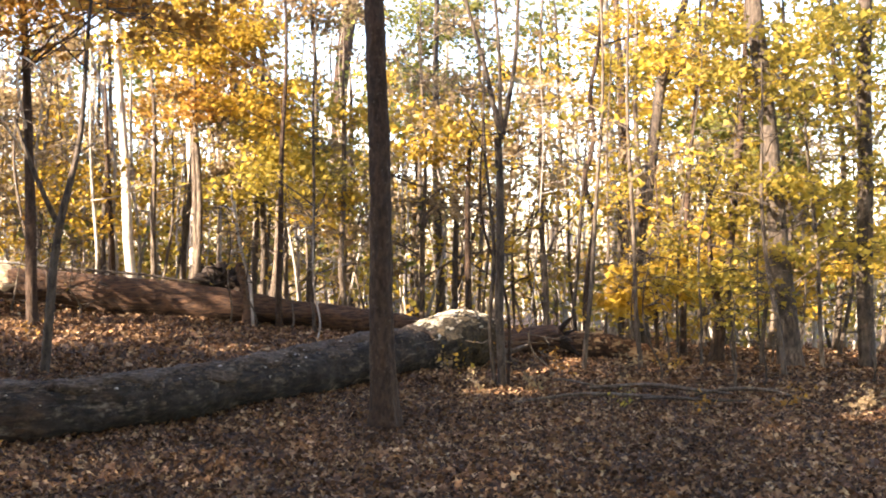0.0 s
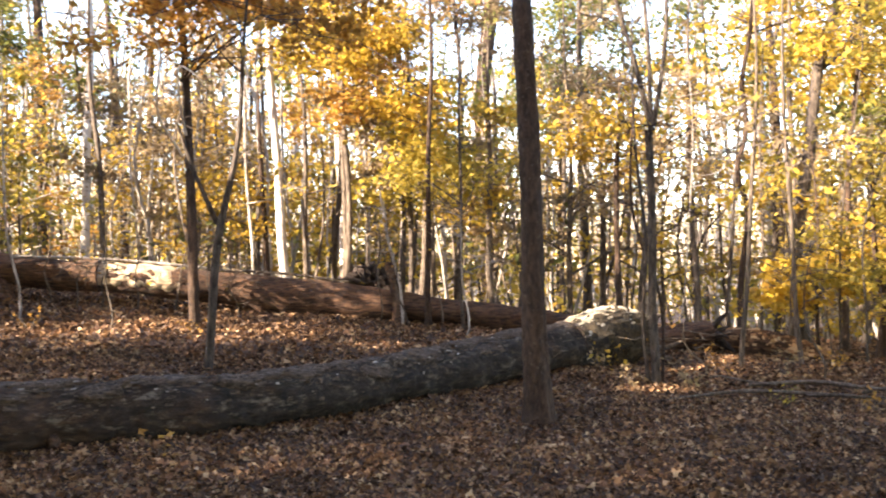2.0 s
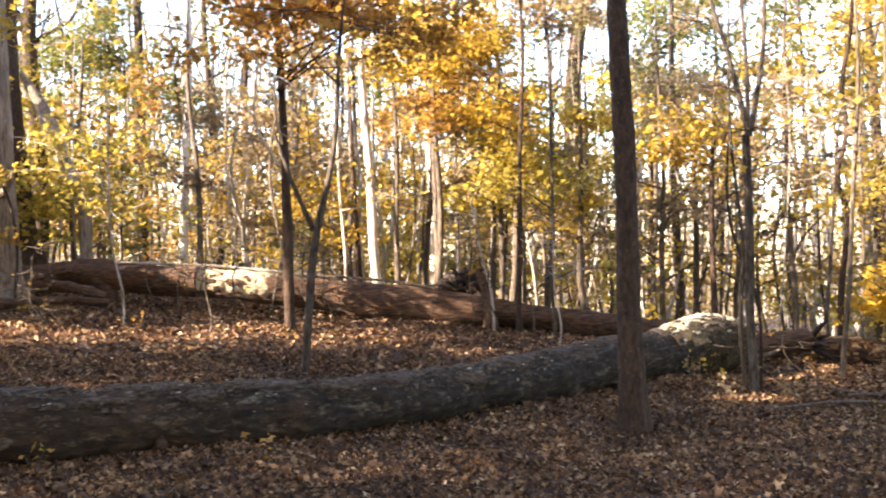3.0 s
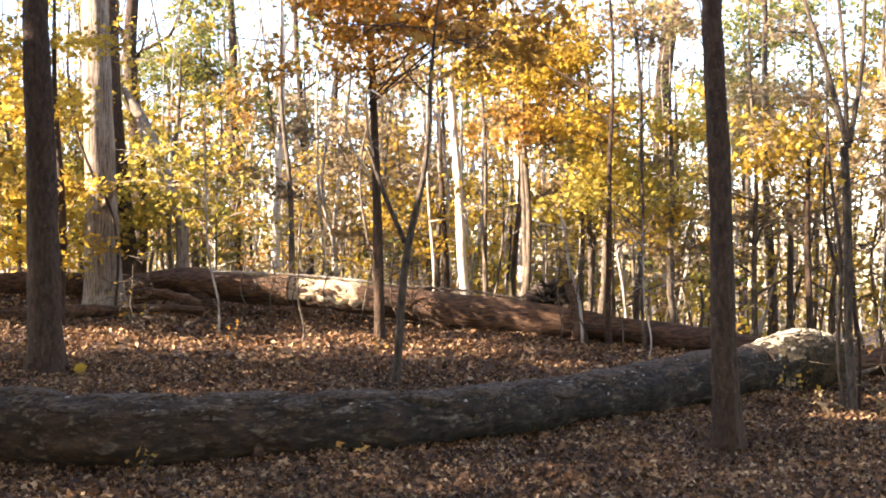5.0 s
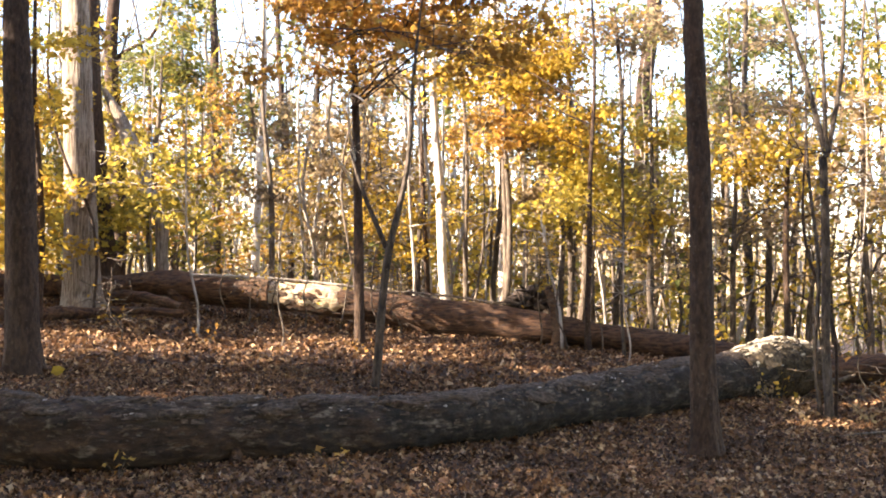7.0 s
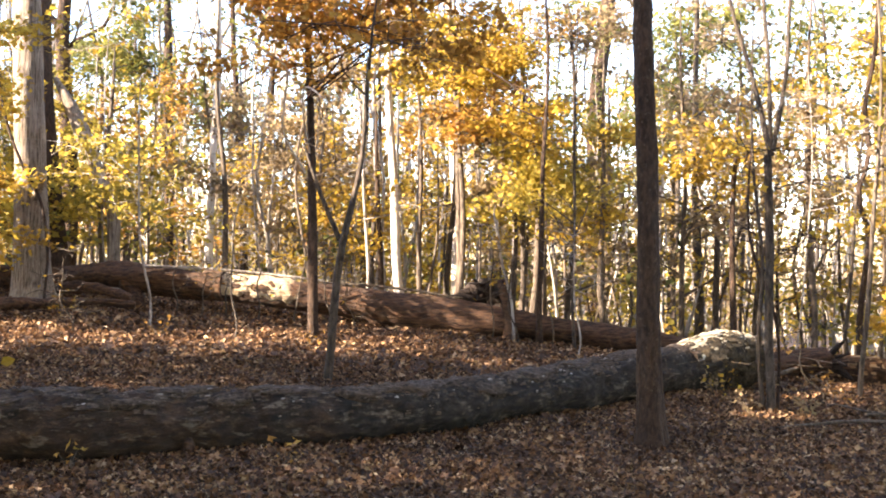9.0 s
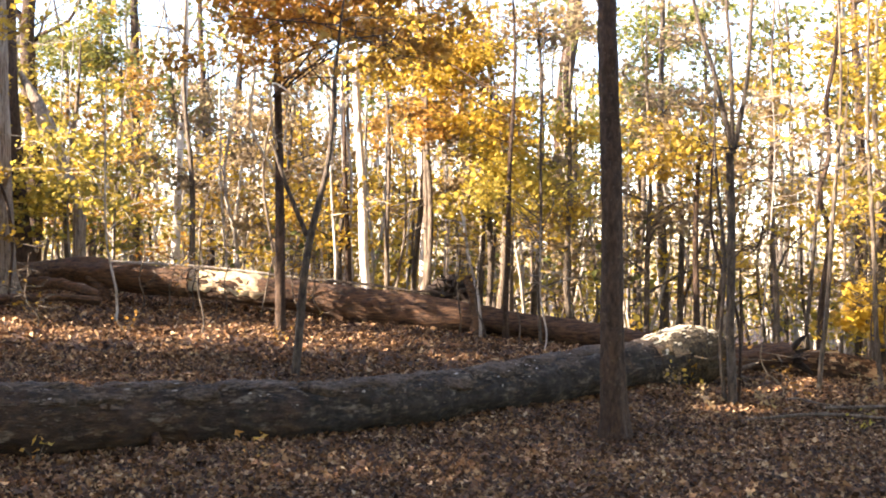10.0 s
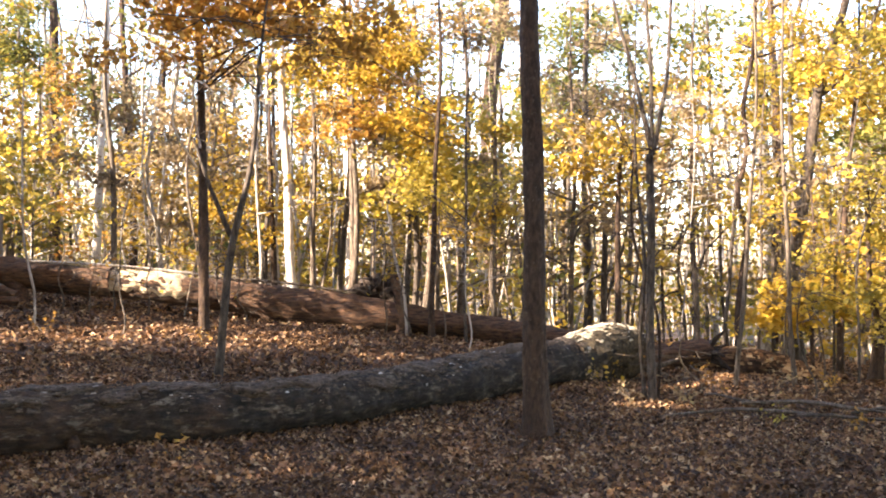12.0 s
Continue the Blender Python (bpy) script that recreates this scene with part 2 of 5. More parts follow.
def resampled(path, step):
    """A smooth line of (x, y, z, r) through a few such rows."""
    p = np.array(path, float)
    if len(p) == 2:
        p = np.array([p[0], (p[0] + p[1]) / 2, p[1]])
    s = np.concatenate([[0], np.cumsum(np.linalg.norm(np.diff(p[:, :3], axis=0), axis=1))])
    slope = np.gradient(p, s, axis=0)
    n = max(3, int(s[-1] / step) + 1)
    u = np.linspace(0, s[-1], n)
    k = np.clip(np.searchsorted(s, u, side="right") - 1, 0, len(s) - 2)
    h = (s[k + 1] - s[k])[:, None]
    q = ((u - s[k])[:, None]) / h
    out = (2 * q**3 - 3 * q**2 + 1) * p[k] + (q**3 - 2 * q**2 + q) * h * slope[k] + (3 * q**2 - 2 * q**3) * p[k + 1] + (q**3 - q**2) * h * slope[k + 1]
    out[:, 3] = np.maximum(np.interp(u, s, p[:, 3]), 0.002)
    return out


def lumps(p, scale, seed):
    """Smooth lattice noise from -1 to 1 at the places p."""
    q = np.asarray(p, float) * scale
    k = np.floor(q).astype(np.int64)
    f = q - k
    f = f * f * (3 - 2 * f)
    out = 0
    for c in range(8):
        o = np.array([c & 1, c >> 1 & 1, c >> 2 & 1])
        h = (k + o) * np.array([73856093, 19349663, 83492791])
        h = (h[..., 0] ^ h[..., 1] ^ h[..., 2]) + seed * 7919
        h = (h * 1103515245 + 12345) & 0x7FFFFFFF
        h = (h ^ (h >> 13)) * 60493 & 0x7FFFFFFF
        out = out + (h / 0x3FFFFFFF - 1) * np.prod(np.where(o, f, 1 - f), -1)
    return out


def tube(path, segs=10, step=0.25, rough=0.05, seed=0, furrows=0, flare=0.0, wobble=0.0, relief=(), stretch=(1, 1, 1)):
    """A stem along a line of (x, y, z, r): uneven round, with bark ridges where furrows are asked for."""
    rng = np.random.default_rng(seed)
    p = resampled(path, step)
    n = len(p)
    s = np.concatenate([[0], np.cumsum(np.linalg.norm(np.diff(p[:, :3], axis=0), axis=1))])
    if wobble:
        for ax in range(3):
            for f in (0.7, 1.9):
                p[:, ax] += wobble / f * np.sin(s * f + rng.uniform(0, 6.3)) * np.clip(s, 0, 1)
    d = np.gradient(p[:, :3], axis=0)
    d /= np.linalg.norm(d, axis=1)[:, None] + 1e-9
    ref = np.array([1.0, 0, 0]) if abs(d[0, 0]) < 0.7 else np.array([0, 1.0, 0])
    a = np.cross(d, ref)
    a /= np.linalg.norm(a, axis=1)[:, None] + 1e-9
    b = np.cross(d, a)
    th = np.linspace(0, 2 * np.pi, segs, endpoint=False)
    rad = np.ones((n, segs))
    for k in (1, 2, 3, 5):
        rad += rough / k**0.5 * np.sin(k * th[None] + rng.uniform(0.2, 1.4) * s[:, None] * (1 + k * 0.3) + rng.uniform(0, 6.3))
    if furrows:
        ph = th[None] * furrows + 1.3 * np.sin(s[:, None] * 4.1 + rng.uniform(0, 6)) + 0.9 * np.sin(s[:, None] * 9.7 + 3 * th[None])
        rad += 0.022 * np.abs(np.sin(ph / 2)) + rng.normal(0, 0.012, (n, segs))
    if flare:
        lobes = 1 + 0.45 * np.sin(th[None] * 4 + rng.uniform(0, 6)) + 0.25 * np.sin(th[None] * 7 + 1)
        rad += flare * np.exp(-s[:, None] / 0.2) * lobes
    v = p[:, None, :3] + (p[:, 3:4] * rad)[..., None] * (np.cos(th)[None, :, None] * a[:, None] + np.sin(th)[None, :, None] * b[:, None])
    for scale, deep in relief:
        # knots, plates and pits along the stem
        out = np.cos(th)[None, :, None] * a[:, None] + np.sin(th)[None, :, None] * b[:, None]
        v = v + out * (deep * lumps(v * np.array(stretch), scale, seed))[..., None]
    v = np.concatenate([v.reshape(-1, 3), p[:1, :3], p[-1:, :3]])
    i, j = np.meshgrid(np.arange(n - 1), np.arange(segs), indexing="ij")
    q = np.stack([i * segs + j, i * segs + (j + 1) % segs, (i + 1) * segs + (j + 1) % segs, (i + 1) * segs + j], -1).reshape(-1, 4)
    e = np.arange(segs)
    caps = np.concatenate([np.stack([(e + 1) % segs, e, np.full(segs, n * segs)], -1), np.stack([(n - 1) * segs + e, (n - 1) * segs + (e + 1) % segs, np.full(segs, n * segs + 1)], -1)])
    return [(v, q), (v, caps)]


def join_tube(pieces):
    """A tube's sides and caps share their vertices: keep one copy."""
    out = []
    for k in range(0, len(pieces), 2):
        v, q = pieces[k]
        caps = pieces[k + 1][1]
        out.append((v, q))
        out.append((v[caps.ravel()], np.arange(caps.size).reshape(-1, 3)))
    return out


def leaves(at, size, rng, flat=0.5, shape=0.7, lobes=False, maple=False):
    """Folded leaves at the given places: two triangles each, six for a broad one, four for one with three pointed lobes."""
    n = len(at)
    up = rng.normal(0, 1, (n, 3))
    up[:, 2] = np.abs(up[:, 2]) + flat * 3
    up /= np.linalg.norm(up, axis=1)[:, None]
    d = rng.normal(0, 1, (n, 3))
    d -= (d * up).sum(1)[:, None] * up
    d /= np.linalg.norm(d, axis=1)[:, None]
    side = np.cross(up, d)
    ln = (size * rng.uniform(0.6, 1.35, n))[:, None]
    w = ln * shape * rng.uniform(0.7, 1.2, (n, 1)) * 0.5
    bend = ln * rng.uniform(-0.05, 0.22, (n, 1))
    at = np.asarray(at)
    if maple:
        some = lambda a, b: rng.uniform(a, b, (n, 1))
        v = np.stack([at - d * ln * 0.5,
                      at + side * w * some(1.0, 1.7) - d * ln * some(-0.15, 0.2) + up * bend, at + side * w * some(0.25, 0.6) + d * ln * some(0.0, 0.2) + up * bend * 0.4,
                      at + d * ln * some(0.4, 0.6),
                      at - side * w * some(0.25, 0.6) + d * ln * some(0.0, 0.2) + up * bend * 0.4, at - side * w * some(1.0, 1.7) - d * ln * some(-0.15, 0.2) + up * bend], 1).reshape(-1, 3)
        k = np.arange(n)[:, None] * 6
        return [(v, np.concatenate([k + [0, 2, 1], k + [0, 3, 2], k + [0, 4, 3], k + [0, 5, 4]], 1).reshape(-1, 3))]
    if not lobes:
        v = np.stack([at - d * ln * 0.5, at + side * w + up * bend + d * ln * 0.08, at + d * ln * 0.5, at - side * w + up * bend + d * ln * 0.08], 1).reshape(-1, 3)
        k = np.arange(n)[:, None] * 4
        return [(v, np.concatenate([k + [0, 2, 1], k + [0, 3, 2]], 1).reshape(-1, 3))]
    curl = ln * rng.uniform(-0.12, 0.2, (n, 1))
    v = np.stack([at - d * ln * 0.5, at + curl * up, at + d * ln * 0.5,
                  at + side * w * 0.75 + up * bend - d * ln * 0.22, at + side * w + up * bend * 1.3 + d * ln * 0.18,
                  at - side * w * 0.8 + up * bend - d * ln * 0.16, at - side * w + up * bend * 1.2 + d * ln * 0.22], 1).reshape(-1, 3)
    k = np.arange(n)[:, None] * 7
    f = np.concatenate([k + [0, 1, 3], k + [1, 4, 3], k + [1, 2, 4], k + [0, 5, 1], k + [1, 5, 6], k + [1, 6, 2]], 1).reshape(-1, 3)
    return [(v, f)]


# beams cut out of the crowns to light chosen places: middle and width of each
BEAM_CUTS = [((-0.35, 12.95, 0.7), 0.5), ((0.0, 13.4, 0.75), 0.35), ((-6.75, 15.5, 1.15), 0.3), ((-7.2, 15.3, 1.2), 0.32), ((3.6, 9.5, 0.2), 0.22), ((0.45, 11.25, 0.05), 0.2),
        ((-5.75, 18.0, 3.5), 0.7), ((-5.15, 20.3, 4.5), 0.5), ((-10.7, 14.0, 4.6), 0.6), ((-10.6, 14.0, 3.4), 0.5), ((-10.7, 14.0, 5.6), 0.6), ((1.9, 15.5, 0.4), 0.2), ((3.6, 15.0, 3.6), 0.8), ((0.0, 14.4, 3.0), 0.5), ((0.0, 20.9, 3.6), 1.0), ((4.5, 17.5, 1.8), 0.9), ((-7.5, 18.5, 3.0), 0.7), ((-3.2, 16.4, 5.0), 0.7), ((2.75, 15.75, 0.95), 0.4), ((-5.9, 15.8, 1.1), 0.3), ((-5.2, 12.6, 4.9), 0.4), ((-8.4, 13.6, 2.8), 0.6), ((-9.6, 11.6, 3.2), 0.5)]


def outside_cuts(at):
    """The places that lie outside the cut beams; leaves and limbs inside are left out."""
    at = np.asarray(at)
    keep = np.ones(len(at), bool)
    for middle, wide in BEAM_CUTS:
        d = at - np.array(middle)
        ahead = d @ np.array(TO_SUN)
        keep &= (ahead < 1.2) | (np.linalg.norm(d - ahead[:, None] * np.array(TO_SUN), axis=1) > wide)
    return at[keep]


def twigs_and_leaves(tips, count, spread, thick, size, rng, fine=True, twig=0.005):
    """Flat sprays of leaves along fine twigs round the tips of limbs."""
    wood, at = [], []
    per = max(1, int(count / max(1, len(tips))))
    for c in tips:
        c = np.asarray(c)
        k = 4
        a = rng.uniform(0, 6.3) + np.arange(k) * 2.4
        ln = spread * rng.uniform(0.5, 2.1, k)
        ends = c + np.stack([np.cos(a) * ln, np.sin(a) * ln, rng.normal(0, 1, k) * thick * 0.8], 1)
        for e in ends if fine else ():
            wood += tube([(*c, twig * 1.3), (*((c + e) / 2 + rng.normal(0, 0.05, 3)), twig), (*e, twig * 0.5)], 4, 0.5, 0, 1)
        u = rng.uniform(0.1, 1.1, (per, 1))
        pick = rng.integers(0, k, per)
        loose = 0.06 + 0.2 * spread
        at.append(c + (ends[pick] - c) * u + rng.normal(0, 1, (per, 3)) * [loose, loose, loose * 0.6])
    return wood, np.concatenate(at)


def within(centre, half, n, seed):
    """Places spread unevenly through a box."""
    rng = np.random.default_rng(seed)
    return [tuple(np.array(centre) + rng.uniform(-1, 1, 3) * np.array(half)) for _ in range(n)]


def grown(path, height):
    """The path continued upwards to the given height, tapering."""
    p = [tuple(r) for r in path]
    if p[-1][2] >= height:
        return p
    a, b = np.array(p[-2]), np.array(p[-1])
    d = (b - a)[:3] / max(1e-6, (b - a)[2])
    d[:2] *= 0.6
    rise = height - b[2]
    p.append((*(b[:3] + d * rise * 0.5), b[3] * 0.72))
    p.append((*(b[:3] + d * rise), b[3] * 0.25))
    return p


def tree(name, label, category, path, wood, height=None, limbs=0, low=0.4, reach=2.0, crown=None, count=0, size=0.082,
         arms=(), segs=10, step=0.3, furrows=0, flare=0.35, seed=1, group="", spread=0.55, thick=0.25, rise=0.45, sprays=(), dense=500, fan=0.45, limbed=1):
    """A tree: trunk with limbs as one mesh, its crown of leaves as another."""
    rng = np.random.default_rng(seed)
    base = path[0]
    foot = min(base[2], float(ground(base[0], base[1])))
    ob = thing(name, (base[0], base[1], foot), label, category, group)
    full = grown(path, height) if height else [tuple(r) for r in path]
    low_end = np.array(full[0])
    full[0] = (low_end[0], low_end[1], foot - 0.12, low_end[3])
    pieces = tube(full, segs, step, 0.05, seed, furrows, flare, (0.035 if full[0][3] < 0.09 else 0.02) if not furrows else 0.01, ((4, 0.007), (14, 0.006), (34, 0.005)) if furrows else (), (1, 1, 0.35))
    line = resampled(full, 0.2)
    tips = []
    for arm in arms:
        tips.append(np.array(arm[-1][:3]))
    for k in range(limbs):
        f = low + (0.97 - low) * (k + rng.uniform(0, 0.8)) / limbs
        o = line[int(f * (len(line) - 1))]
        a = k * 2.4 + rng.uniform(-0.5, 0.5)
        ln = reach * rng.uniform(0.6, 1.2) * (1.1 - 0.5 * (f - low) / (1 - low))
        r = min(o[3] * 0.55, 0.012 + 0.016 * ln)
        mid = o[:3] + np.array([math.cos(a), math.sin(a), rise]) * ln * 0.5 + rng.normal(0, 0.08, 3)
        end = o[:3] + np.array([math.cos(a + 0.15), math.sin(a + 0.15), rise * 0.8]) * ln + rng.normal(0, 0.12, 3)
        if len(outside_cuts([o[:3], (o[:3] + mid) / 2, mid, (mid + end) / 2, end])) < 5:
            continue
        pieces += tube([(*o[:3], r), (*mid, r * 0.65), (*end, r * 0.25)], 5, 0.3, 0.04, seed + k, wobble=0.04)
        for q in (0.5, 0.75, 1.0):
            c = o[:3] + (mid - o[:3]) * q * 2 if q <= 0.5 else mid + (end - mid) * (q - 0.5) * 2
            e = c + rng.normal(0, 1, 3) * [0.35 * ln * 0.5, 0.35 * ln * 0.5, 0.15]
            pieces += tube([(*c, r * 0.35), (*((c + e) / 2 + [0, 0, 0.03]), r * 0.28), (*e, r * 0.15)], 4, 0.3, 0, seed)
            if len(outside_cuts([e])):
                tips.append(e)
    leaf_at = None
    if crown is not None and tips and count:
        twigs, leaf_at = twigs_and_leaves(tips, int(count * (0.66 if size < 0.2 else 1)), spread, thick, size, rng, size < 0.2)
        pieces += twigs
    for c in sprays[::limbed]:
        # a limb from the stem out to each spray of leaves
        c = np.array(c)
        gap = np.linalg.norm(line[:, :2] - c[:2], axis=1)
        o = line[int(np.argmin(np.abs(line[:, 2] - (c[2] - 0.45 * gap.min() - 0.1))))]
        r = max(0.005, min(o[3] * 0.5, 0.006 + 0.0055 * float(gap.min())))
        mid = (o[:3] + c) / 2 + rng.normal(0, 0.12, 3)
        pieces += tube([(*o[:3], r), (*mid, r * 0.7), (*c, r * 0.35)], 5, 0.25, 0.04, seed, wobble=0.03)
    if len(sprays) and crown is not None:
        tw, more = twigs_and_leaves([np.array(c) + rng.normal(0, 0.05, 3) for c in sprays], int(dense * 0.62) * len(sprays), fan, fan * 0.42, size, rng)
        pieces += tw
        leaf_at = more if leaf_at is None else np.concatenate([leaf_at, more])
    stem = part("trunk", join_tube(pieces[:2]), wood, ob)
    if len(pieces) > 2:
        tagged(part("branchwork", join_tube(pieces[2:]), wood, ob), kind="stuff")
    for arm in arms:
        part("limb", join_tube(tube(arm, 8, 0.25, 0.05, seed + 7, wobble=0.02)), wood, stem)
    if leaf_at is not None:
        fine = size < 0.2
        part("crown", leaves(outside_cuts(leaf_at), size * (1.12 if fine else 1), rng, 0.12 if fine else 0.35, 0.85 if fine else 0.7, maple=fine), crown, ob, smooth=False)
    return ob


# ---- ground ----
def build_ground():
    fine = np.concatenate([np.linspace(-400, -40, 12), np.linspace(-36, -14, 12), np.linspace(-13, 13, 150), np.linspace(14, 36, 12), np.linspace(40, 400, 12)])
    deep = np.concatenate([np.linspace(-400, -30, 10), np.linspace(-26, 0, 14), np.linspace(1, 24, 140), np.linspace(25, 60, 24), np.linspace(70, 400, 12)])
    x, y = np.meshgrid(fine, deep)
    z = ground(x, y)
    v = np.stack([x, y, z], -1).reshape(-1, 3)
    nx, ny = len(fine), len(deep)
    i, j = np.meshgrid(np.arange(ny - 1), np.arange(nx - 1), indexing="ij")
    f = np.stack([i * nx + j, i * nx + j + 1, (i + 1) * nx + j + 1, (i + 1) * nx + j], -1).reshape(-1, 4)
    ob = part("ground", [(v, f)], SOIL, None)
    return tagged(ob, "brown forest floor sloping gently up to a rise", "ground", kind="structure")


build_ground()


def build_litter():
    rng = np.random.default_rng(11)
    pieces = []
    for n, near, far, size, broad in ((130000, 4.4, 12.5, 0.044, True), (120000, 11.5, 24.0, 0.066, False), (30000, 23.0, 42.0, 0.12, False)):
        dist = near + (far - near) * rng.uniform(0, 1, n) ** 0.85
        ang = radians(9) + rng.uniform(radians(-37), radians(37), n)
        x, y = -np.sin(ang) * dist, np.cos(ang) * dist
        z = ground(x, y) + rng.uniform(0.0, 0.04, n)
        pieces += leaves(np.stack([x, y, z], 1), size * np.exp(rng.normal(0, 0.25, n)), rng, 0.16, 0.62, maple=broad)
    n = 26000
    dist, ang = 6.5 * rng.uniform(0.01, 1, n) ** 0.5, rng.uniform(0, 2 * math.pi, n)
    x, y = -np.sin(ang) * dist, np.cos(ang) * dist
    keep = (dist < 4.5) | (np.abs(ang - radians(9)) > radians(37)) & (np.abs(ang - radians(369)) > radians(37))
    x, y = x[keep], y[keep]
    pieces += leaves(np.stack([x, y, ground(x, y) + rng.uniform(0, 0.03, len(x))], 1), 0.075 * np.exp(rng.normal(0, 0.25, len(x))), rng, 0.2, 0.55)
    ob = part("leaf_litter", pieces, FALLEN, None, smooth=False)
    tagged(ob, "deep litter of dry brown fallen leaves", "fallen leaves", kind="stuff")


build_litter()

# ---- fallen logs ----
def fallen(name, label, path, wood, segs=40, step=0.06, rough=0.05, seed=3, furrows=0, relief=((2.2, 0.03), (6, 0.022), (16, 0.014), (40, 0.006))):
    mid = path[len(path) // 2]
    ob = thing(name, (mid[0], mid[1], float(ground(mid[0], mid[1]))), label, "log")
    part("trunk", join_tube(tube(path, segs, step, rough, seed, furrows, relief=relief)), wood, ob)
    return ob


def resting(rows, sink=0.06):
    """Rows of (x, y, r) laid on the ground."""
    return [(x, y, float(ground(x, y)) + r - sink, r) for x, y, r in rows]


LINE = [(-9.2, 4.2, 0.57, 0.25), (-7.0, 5.3, 0.48, 0.255), (-5.47, 6.09, 0.43, 0.258), (-4.74, 6.39, 0.38, 0.242), (-3.95, 7.22, 0.345, 0.228), (-3.37, 7.75, 0.325, 0.226), (-2.80, 8.37, 0.305, 0.218),
        (-2.08, 9.67, 0.30, 0.217), (-1.18, 11.32, 0.335, 0.265), (-0.52, 12.58, 0.345, 0.29), (-0.1, 13.2, 0.37, 0.32)]
near_log = fallen("fallen_log", "long dark fallen tree trunk with grey flaking bark on leaf litter", LINE, LOG_BARK, 72, 0.03, 0.045)


def bark_plates(parent, line, rows, mat, seed, label="grey flaking bark"):
    """Plates of bark that still cling to a barkless trunk: (start, length, middle angle from the top, width in radians)."""
    rng = np.random.default_rng(seed)
    p = resampled(line, 0.02)
    for start, length, lean, wide in rows:
        k = int(start / 0.02)
        q = p[k:k + max(8, int(length / 0.02)):2]
        d = np.gradient(q[:, :3], axis=0)
        d /= np.linalg.norm(d, axis=1)[:, None]
        side = np.stack([d[:, 1], -d[:, 0], 0 * d[:, 0]], 1)
        side /= np.linalg.norm(side, axis=1)[:, None]
        up = np.cross(side, d)
        n, m = len(q), 15
        u = np.linspace(0, 1, n)
        taper = np.sin(np.pi * np.clip(u * 0.94 + 0.03, 0, 1)) ** 0.35
        lo = -taper * (1 + 0.3 * np.sin(u * length * 9 + rng.uniform(0, 6)) + rng.normal(0, 0.09, n))
        hi = taper * (1 + 0.3 * np.sin(u * length * 11 + rng.uniform(0, 6)) + rng.normal(0, 0.09, n))
        w = np.linspace(0, 1, m)
        ang = lean + wide * 0.5 * (lo[:, None] + (hi - lo)[:, None] * w[None])
        rim = np.minimum(1, 6 * np.minimum(np.minimum(w, 1 - w)[None], np.minimum(u, 1 - u)[:, None] * 2 + 0.0))
        out = np.sin(ang)[..., None] * side[:, None] + np.cos(ang)[..., None] * up[:, None]
        v = q[:, None, :3] + out * (q[:, 3:4] * 1.02 - 0.035 + 0.058 * rim ** 0.4)[..., None]
        for scale, deep in ((3, 0.016), (9, 0.014), (24, 0.010), (50, 0.005)):
            v = v + out * (deep * lumps(v, scale, seed))[..., None]
        i, j = np.meshgrid(np.arange(n - 1), np.arange(m - 1), indexing="ij")
        f = np.stack([i * m + j, i * m + j + 1, (i + 1) * m + j + 1, (i + 1) * m + j], -1).reshape(-1, 4)
        part("bark_plate", [(v.reshape(-1, 3), f)], mat, parent, label)


bark_plates(near_log, LINE, [(3.0, 0.8, 0.3, 0.6), (3.75, 0.9, 0.1, 0.7), (4.5, 0.4, 0.75, 0.4), (4.75, 0.7, 0.0, 0.8), (5.35, 0.45, 0.8, 0.4), (5.6, 0.7, 0.0, 0.9), (6.15, 0.4, 0.7, 0.6), (6.45, 0.8, 0.1, 1.0), (7.2, 0.5, 0.5, 0.7), (7.6, 0.9, 0.2, 1.1),
                             (8.4, 0.8, 0.0, 0.9), (8.7, 0.5, 0.9, 0.7), (9.2, 0.9, 0.25, 1.2), (10.1, 0.9, 0.0, 1.0), (10.4, 0.6, 0.9, 0.6), (11.0, 1.0, 0.2, 1.2), (11.95, 0.8, 0.1, 1.2)], PLATE, 61)

def bark_flakes(parent, line, count, mat, seed, first=120, size=-3.95, lean=(0.35, 0.55), name="flaking_bark", label="loose pale bark chips"):
    """Loose curled chips or tufts along the upper side of a trunk, as one part."""
    rng = np.random.default_rng(seed)
    p = resampled(line, 0.02)
    k = rng.integers(first, len(p) - 5, count)
    d = np.gradient(p[:, :3], axis=0)[k]
    d /= np.linalg.norm(d, axis=1)[:, None]
    side = np.stack([d[:, 1], -d[:, 0], 0 * d[:, 0]], 1)
    side /= np.linalg.norm(side, axis=1)[:, None]
    up = np.cross(side, d)
    a = rng.normal(*lean, count)[:, None]
    out = np.sin(a) * side + np.cos(a) * up
    turn = np.cross(d, out)
    c = p[k, :3] + out * (p[k, 3:4] * 1.03 + rng.uniform(-0.012, 0.02, (count, 1)))
    ln = np.exp(rng.normal(size, 0.4, (count, 1)))
    w = ln * rng.uniform(0.25, 0.6, (count, 1))
    lift = out * ln * rng.uniform(0.05, 0.45, (count, 1))
    v = np.stack([c - d * ln - turn * w, c + d * ln * 0.8 - turn * w * 1.2 + lift, c + d * ln + turn * w + lift * 0.6, c - d * ln * 1.2 + turn * w * 0.8 + lift * 0.2], 1).reshape(-1, 3)
    q = np.arange(count)[:, None] * 4
    chips = part(name, [(v, np.concatenate([q + [0, 1, 2], q + [0, 2, 3]], 1).reshape(-1, 3))], mat, parent, label, smooth=False)
    tagged(chips, label, kind="stuff")


